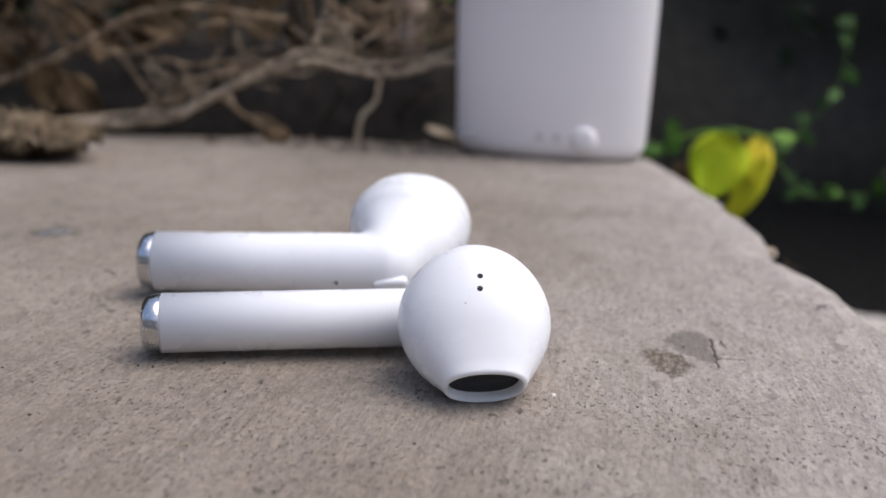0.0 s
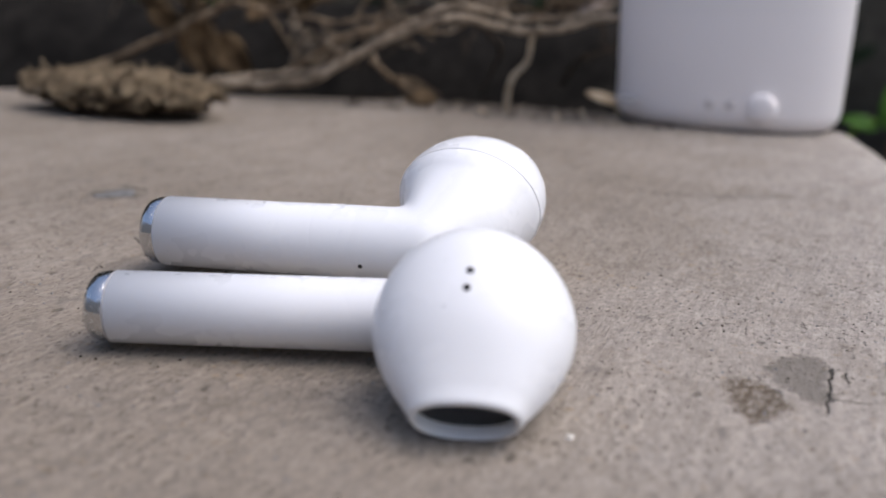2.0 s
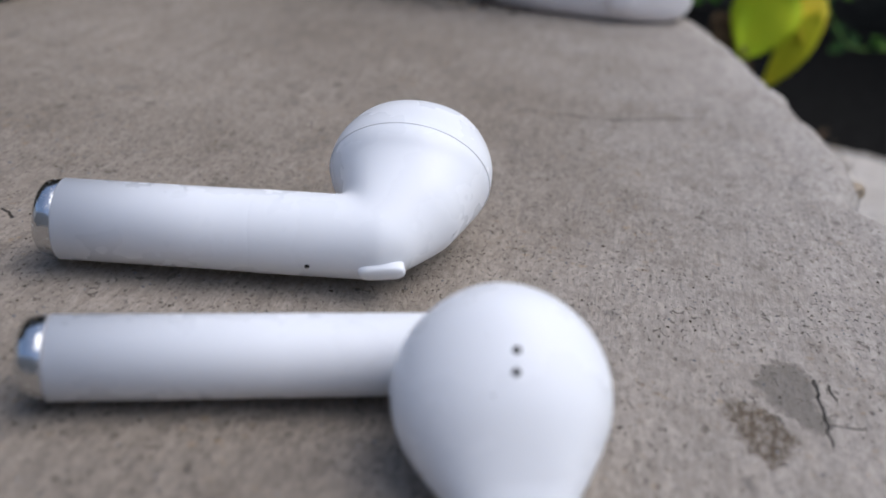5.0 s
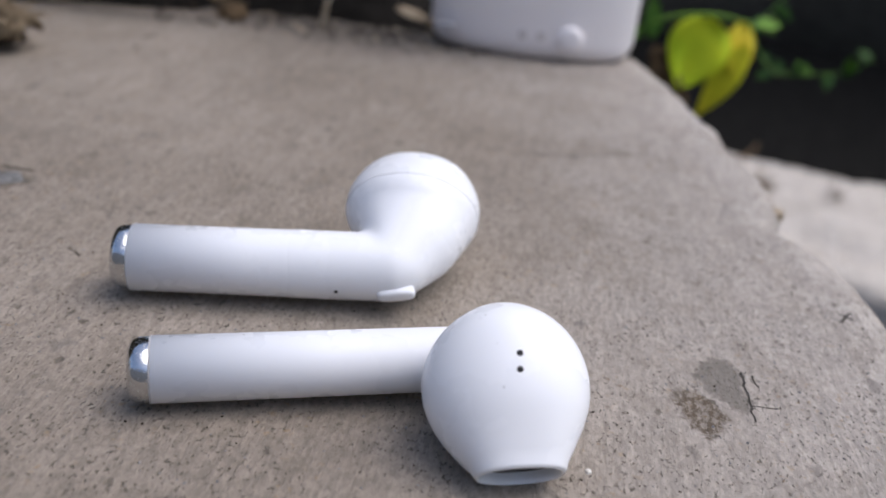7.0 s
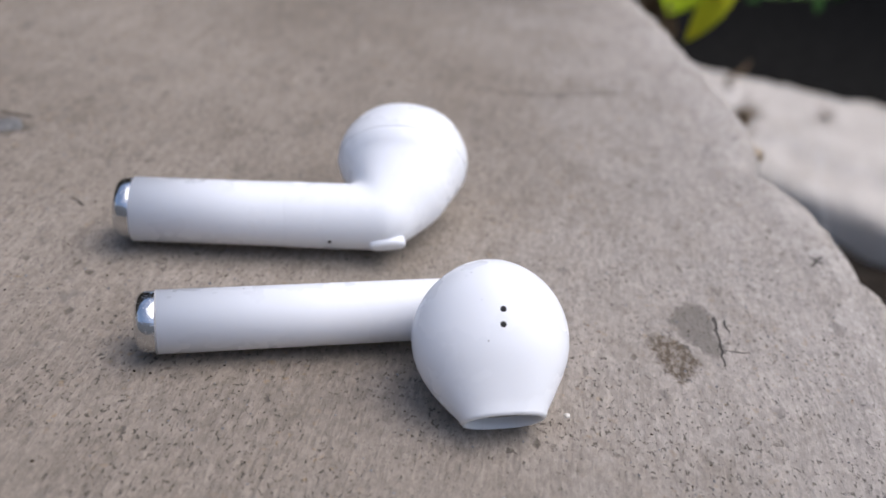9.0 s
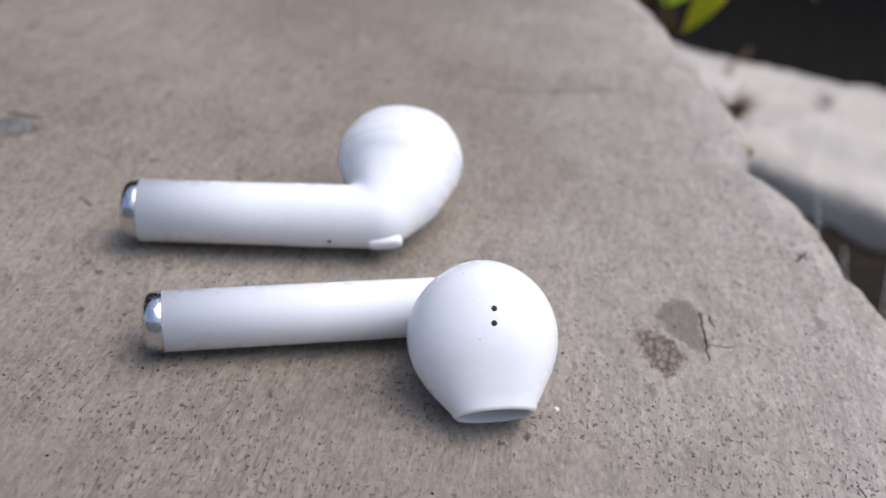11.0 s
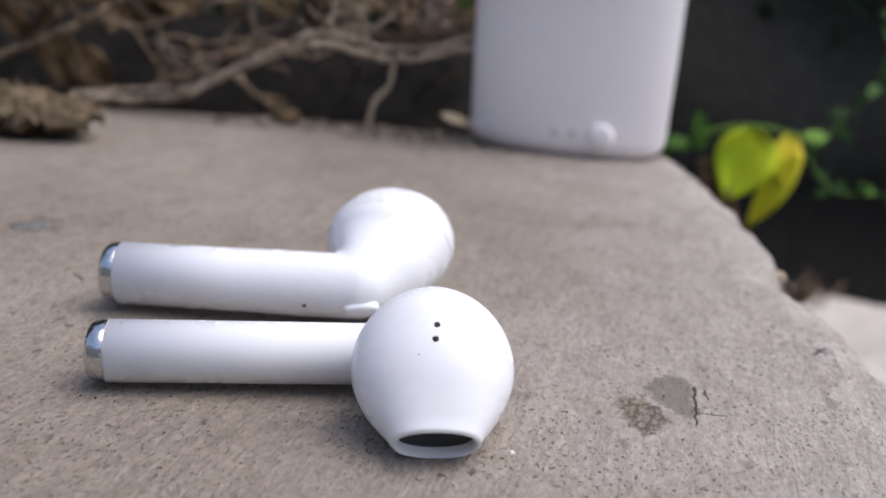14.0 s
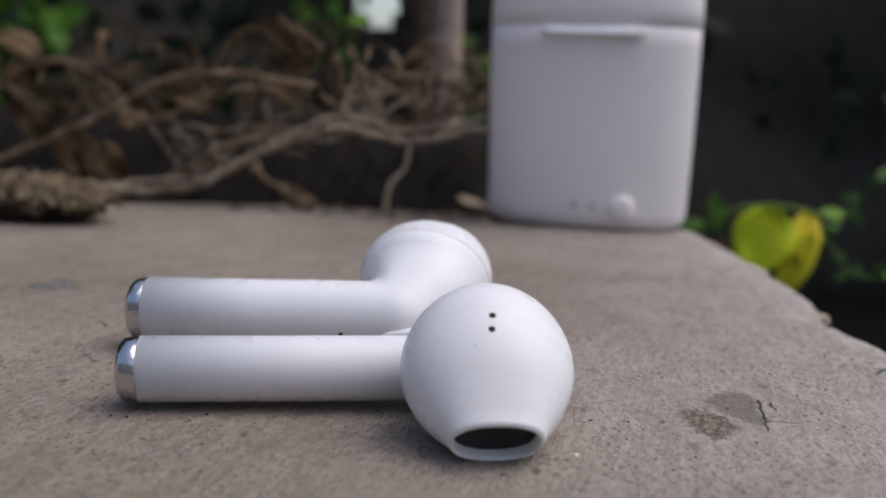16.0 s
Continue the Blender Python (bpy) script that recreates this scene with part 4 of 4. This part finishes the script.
def lump(bm, c, r, seed, flat=0.6, sub=1):
    made = bmesh.ops.create_icosphere(bm, subdivisions=sub, radius=1.0)["verts"]
    for v in made:
        n = 1 + 0.35 * noise.noise(v.co * 1.7 + Vector((seed, 0, 0)))
        v.co = Vector(c) + Vector((v.co.x, v.co.y, v.co.z * flat)) * r * n


def single_lump(name, c, r, material, label, category, flat=0.6, seed=1.0):
    bm = bmesh.new()
    lump(bm, c, r, seed, flat, 3)
    return tagged(emit(name, bm, material), label, category)


PALE_CHIP = make_plain("pale_stone_chip", (0.62, 0.6, 0.56), 0.7, 0, 0.2, 0.03)
GREY_STONE = make_plain("grey_stone", (0.2, 0.2, 0.205), 0.7, 0, 0.3, 0.08)
PEBBLE = make_plain("pale_grey_pebble", (0.14, 0.14, 0.14), 0.95, 0, 0.4, 0.06)
single_lump("stone_chip", (1.0, 8.5, 0.0), 0.03, PALE_CHIP, "tiny white stone chip on the concrete", "chip")
single_lump("pebble", (-6.64, 12.85, -0.04), 0.33, PEBBLE, "pale grey pebble bedded in the concrete", "pebble", 0.3, 3.0)
FLAKE = make_plain("tan_mortar", (0.33, 0.27, 0.2), 0.85, 0, 0.3, 0.1)
single_lump("mortar_flake", (3.7, 15.95, -0.2), 0.2, FLAKE, "tan flake of mortar hanging at the slab's chipped edge", "flake", 0.55, 9.0)
single_lump("bark_chunk", (-7.1, 23.5, 0.14), 0.3, HUSK, "small lump of brown bark at the slab's edge", "bark", 0.8, 5.0)

def scatter(name, count, box, size, material, label, z=0.0, seed=1):
    r = random.Random(seed)
    verts, faces = [], []
    for _ in range(count):
        x, y = r.uniform(box[0], box[1]), r.uniform(box[2], box[3])
        if x > edge_x(y) - 0.5:
            continue
        s = size * r.uniform(0.4, 1.4)
        zz = slab_height(x, y, edge_x(y) - x, 25.0 - y) + z
        base = len(verts)
        a = r.uniform(0, 6.28)
        for dx, dy, dz in ((1, 0, 0), (-0.4, 0.8, 0), (-0.6, -0.7, 0), (0.1, 0, 0.9), (0.3, 0.6, 0.45), (-0.1, -0.6, 0.5)):
            k = s * r.uniform(0.7, 1.2)
            verts.append(((x + k * (dx * math.cos(a) - dy * math.sin(a))) * CM, (y + k * (dx * math.sin(a) + dy * math.cos(a))) * CM, (zz - 0.2 * s + k * dz) * CM))
        for f in ((0, 4, 3), (4, 1, 3), (1, 2, 3), (2, 5, 3), (5, 0, 3), (0, 1, 4), (2, 0, 5), (0, 2, 1)):
            faces.append([base + i for i in f])
    me = bpy.data.meshes.new(name)
    me.from_pydata(verts, [], faces)
    me.materials.append(material)
    return tagged(new(name, me), label, "grit", kind="stuff")


scatter("sand_grit", 1500, (-9, 5, 4, 20), 0.018, GREY_STONE, "loose sand grains on the concrete", seed=2)
scatter("dark_grit", 700, (-9, 5, 4, 20), 0.018, TWIG_DARK, "dark specks of dirt on the concrete", seed=3)
scatter("soil_crumbs", 300, (-8.8, -1.2, 22.6, 24.9), 0.07, TWIG_DARK, "crumbs of soil at the slab's far edge", seed=4)
scatter("straw_crumbs", 90, (-7.8, -1.0, 22.6, 24.9), 0.07, STRAW, "dry straw crumbs at the slab's far edge", seed=5)


# ---- plants ----
def shoot(name, base, joints, leaves, material, label, stem_mat=None, stem_r=0.07, runners=()):
    """A plant: a stem through joints and leaf parts (start, way, face, length, width, curl, material)."""
    ob = thing(name, place(*base), label, "plant")
    b = Vector(base)
    bm = bmesh.new()
    tube(bm, spline([Vector(p) - b for p in joints], 12 * len(joints)), (stem_r * 1.4, stem_r * 0.6), 7, 0.2)
    part("stem", bm, stem_mat or TWIG, ob)
    r = random.Random(71)
    for line, mats, spread in runners:
        path = spline([Vector(p) - b for p in line], 10 * len(line))
        bm = bmesh.new()
        tube(bm, path, (stem_r * 0.7, stem_r * 0.4), 6, 0.2)
        part("runner", bm, stem_mat or TWIG, ob)
        for k in range(len(mats)):
            p = path[int((0.3 + 0.69 * k / max(1, len(mats) - 1)) * (len(path) - 1))]
            bm = bmesh.new()
            leaf_blade(bm, p, (r.uniform(-1, 1), r.uniform(-0.5, 0.2), r.uniform(-0.7, 0.8)), (r.uniform(-0.5, 0.5), -1, r.uniform(0, 0.8)), spread * r.uniform(0.7, 1.2), spread * r.uniform(0.4, 0.6), 0.15, 0.12, 0.01, 6)
            part("leaf", bm, mats[k], ob)
    for st, way, face, ln, wd, cu, *mm in leaves:
        bm = bmesh.new()
        leaf_blade(bm, Vector(st) - b, way, face, ln, wd, cu, 0.12, 0.012)
        part("leaf", bm, mm[0] if mm else material, ob)
    return ob


shoot("leafy_shoot", (1.6, 32.5, GROUND), [(1.6, 32.5, GROUND), (1.5, 31.6, -8.0), (1.6, 30.9, -1.8), (2.3, 30.6, -0.6), (3.2, 30.5, -0.08), (4.2, 30.5, 0.1), (5.2, 30.6, -0.02), (6.1, 30.9, -0.3)], [
    ((4.3, 30.4, 0.05), (-0.33, -0.12, -1), (0.1, -1, 0.35), 2.15, 1.75, 0.04, LEAF_LIME),
    ((5.05, 30.6, 0.02), (0.15, -0.1, -1), (0.5, -0.9, 0.3), 1.7, 0.95, 0.1, LEAF_YELLOW),
    ((5.35, 30.5, -0.6), (-0.42, -0.15, -1), (0.35, -0.9, 0.5), 2.4, 0.85, 0.22, LEAF_YELLOW),
    ((5.5, 30.8, -0.1), (0.8, 0.1, 0.1), (0.2, -0.8, 0.6), 0.8, 0.35, 0.2, LEAF_GREEN),
    ((2.75, 30.5, -0.75), (-0.12, 0, 1), (0, -1, 0.2), 1.2, 0.5, 0.1, LEAF_GREEN),
    ((2.5, 30.6, -0.7), (-0.9, -0.1, 0.25), (-0.2, -1, 0.6), 1.0, 0.4, 0.2, LEAF_GREEN),
    ((2.85, 30.4, -0.9), (0.5, -0.3, -0.9), (0, -1, 0.2), 1.0, 0.6, 0.5, HUSK),
    ((3.0, 30.3, -1.2), (0.3, -0.2, -1), (0.3, -1, 0.2), 1.1, 0.6, 0.4, HUSK),
    ((3.4, 30.2, -1.6), (0.6, -0.2, -1), (0.3, -1, 0.2), 1.3, 0.5, 0.3, HUSK),
    ((3.7, 30.2, -2.0), (0.25, -0.2, -1), (-0.3, -1, 0.2), 1.4, 0.4, 0.35, HUSK),
], LEAF_LIME, "arching shoot with lime and yellowing leaves beyond the slab", LEAF_GREEN, 0.05, (
    ([(5.2, 30.7, 0.0), (6.0, 33.5, -0.7), (6.8, 37.0, -1.1), (7.5, 38.0, -0.4), (8.3, 38.0, 0.5), (8.6, 38.0, 1.8), (8.8, 38.2, 3.4)], [LEAF_VINE_SHADE, LEAF_VINE_SHADE, LEAF_VINE_SHADE, LEAF_VINE_SHADE, LEAF_VINE_SHADE, LEAF_VINE_SHADE, LEAF_VINE_SHADE, LEAF_VINE_SHADE, LEAF_VINE_SHADE], 0.75),
    ([(5.2, 30.8, -0.1), (6.3, 33.0, -1.4), (7.4, 36.0, -2.5), (8.7, 38.0, -2.9), (10.2, 38.3, -2.7), (11.1, 38.5, -2.2)], [LEAF_VINE_SHADE, LEAF_VINE_SHADE, LEAF_VINE_SHADE, LEAF_VINE_SHADE, LEAF_SHADE, LEAF_VINE_SHADE, LEAF_SHADE, LEAF_VINE_SHADE, LEAF_VINE_SHADE], 0.7)))


def leaf_meshes(material, size):
    made = []
    for k in range(3):
        bm = bmesh.new()
        leaf_blade(bm, (0, 0, 0), (0, 0, 1), (0, -1, 0.1), size * (0.7, 1.0, 1.25)[k], size * (0.4, 0.5, 0.45)[k], (0.1, 0.3, 0.45)[k], 0.15, 0.01, 5)
        ob = emit("leaf", bm, material)
        made.append(ob.data)
        bpy.data.objects.remove(ob)
    return made


def weed(base, tops, material, label, leaf, count, seed):
    """A loose many-leaved weed: a stem to each top with small leaves along it."""
    r = random.Random(seed)
    b = Vector(base)
    ob = thing("garden_weed", place(*base), label, "plant", "weeds behind the slab")
    blades = leaf_meshes(material, leaf)
    for top in tops:
        t = Vector(top) - b
        path = spline([Vector((0, 0, 0)), t * 0.5 + Vector((r.uniform(-1, 1), r.uniform(-1, 1), 1.0)), t], 24)
        bm = bmesh.new()
        tube(bm, path, (0.06, 0.025), 6, 0.2)
        part("stem", bm, LEAF_DEEP_SHADE, ob)
        for _ in range(count):
            p = path[int(r.triangular(17, 23, 23))] + Vector((r.gauss(0, 0.6), r.gauss(0, 0.6), r.gauss(0, 0.5)))
            lf = new("leaf", r.choice(blades))
            lf.parent = ob
            lf.matrix_local = place(p.x, p.y, p.z, r.uniform(-70, 70), r.uniform(-110, 110), r.uniform(-50, 50))
    return ob


weed((12.9, 87, GROUND), [(7.6, 84, 4.7), (12.4, 84, 9.0)], LEAF_DEEP_SHADE, "thin green weed, deep shade put into its colour", 1.8, 4, 33)
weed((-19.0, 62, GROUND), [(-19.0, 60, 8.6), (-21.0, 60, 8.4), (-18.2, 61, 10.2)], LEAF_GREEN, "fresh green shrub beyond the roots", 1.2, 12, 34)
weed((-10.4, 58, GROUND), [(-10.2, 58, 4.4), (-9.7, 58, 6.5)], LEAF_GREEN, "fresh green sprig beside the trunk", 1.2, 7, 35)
weed((-41.0, 62, GROUND), [(-41, 60, 6), (-44, 60, 8), (-38.5, 60, 7.5), (-43, 60, 4)], LEAF_SHADE, "leafy green shrub, half shade put into its colour", 3.2, 10, 36)
weed((-31.0, 66, GROUND), [(-30, 64, 8.5), (-29, 64, 9.5)], LEAF_DEEP_SHADE, "green shrub, shade put into its dark colour", 2.6, 6, 37)


def cane(x, y, r, material, label, lean=0.0, seed=1.0):
    bm = bmesh.new()
    rings = []
    for k in range(60):
        z = GROUND + 42 * k / 59
        rr = r * (1 + 0.09 * max(0, math.cos(z * 1.9)) ** 6 + 0.06 * noise.noise(Vector((z * 0.6, seed, 0)))) * (1 - 0.006 * k)
        rings.append(circle_ring(Vector((x + lean * z + 0.15 * noise.noise(Vector((z * 0.3, 0, seed))), y, z)), Vector((1, 0, 0)), Vector((0, 1, 0)), rr, rr, 16))
    loft(bm, rings)
    bmesh.ops.recalc_face_normals(bm, faces=bm.faces)
    return tagged(emit("plant_stalk", bm, material), label, "stalk")


cane(-6.05, 34, 0.6, TRUNK, "thick pale ringed plant stalk rising behind the roots", -0.01)
# the rear stalk's shade comes from the dark bark colour
cane(-8.0, 37, 0.75, TWIG_DARK, "thick plant stalk with shade put into its dark bark", -0.02, 4.0)


def hedge_foliage():
    r = random.Random(77)
    bm = bmesh.new()
    for _ in range(900):
        a = radians(r.uniform(-62, 62))
        if a > 0.02 and r.random() < 0.8:
            continue
        d = r.uniform(95, 124)
        z = r.uniform(-5, 60)
        az = math.degrees(a)
        if abs(az + 16.3) < 2.3 and 6 < z < 40:
            continue
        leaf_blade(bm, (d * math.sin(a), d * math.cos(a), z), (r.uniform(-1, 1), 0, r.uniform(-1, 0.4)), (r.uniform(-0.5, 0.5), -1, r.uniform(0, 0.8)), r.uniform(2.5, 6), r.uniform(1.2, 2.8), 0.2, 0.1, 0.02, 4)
    return tagged(emit("hedge_foliage", bm, LEAF_DEEP_SHADE), "hedge leaves, shade put into their near-black green", "foliage", kind="stuff")


hedge_foliage()


# ---- dry tufts on the kerb and spider silk ----
def tuft(c, count, size, label, seed, foot=0.0):
    """A tuft of dry blades; foot is how far its stalk reaches down to the soil."""
    r = random.Random(seed)
    ob = thing("dry_tuft", place(*c), label, "tuft", "dry tufts")
    if foot:
        bm = bmesh.new()
        tube(bm, spline([(-0.6, 0.5, -foot), (0.1, 0.2, -foot * 0.5), (0, 0, 0)], 16), (0.1, 0.05), 7, 0.3)
        part("stalk", bm, HUSK, ob)
    for _ in range(count):
        bm = bmesh.new()
        d = Vector((r.uniform(-1, 1), r.uniform(-1, 1), r.uniform(0.1, 0.9))).normalized() * size * r.uniform(0.5, 1.1)
        tube(bm, spline([(0, 0, 0), d * 0.5 + Vector((0, 0, 0.1)), d], 8), (0.018, 0.008), 5, 0.2)
        part("blade", bm, HUSK if r.random() < 0.6 else TWIG, ob)
    return ob


tuft((5.5, 26.5, -3.75), 110, 1.0, "dark brown dry tuft in the gap beside the slab", 3, 12.8)
tuft((16.6, 57.0, -13.8), 22, 1.5, "small dry tuft on the kerb", 4)


def silk(a, b, sag, label):
    bm = bmesh.new()
    a, b = Vector(a), Vector(b)
    tube(bm, spline([a, (a + b) / 2 - Vector((0, 0, sag)), b], 16), (0.018, 0.006), 5)
    return tagged(emit("spider_silk", bm, WEB), label, "silk", "strands of spider silk")


silk((15.6, 54.0, -13.6), (4.6, 13.6, -0.75), 0.5, "pale strand of spider silk from slab to kerb")
silk((14.5, 41.4, -14.6), (4.9, 12.0, -0.9), 0.4, "pale strand of spider silk below the slab's edge")
silk((17.5, 44.0, -14.4), (4.95, 10.6, -1.1), 1.4, "loose strand of spider silk in the shade")
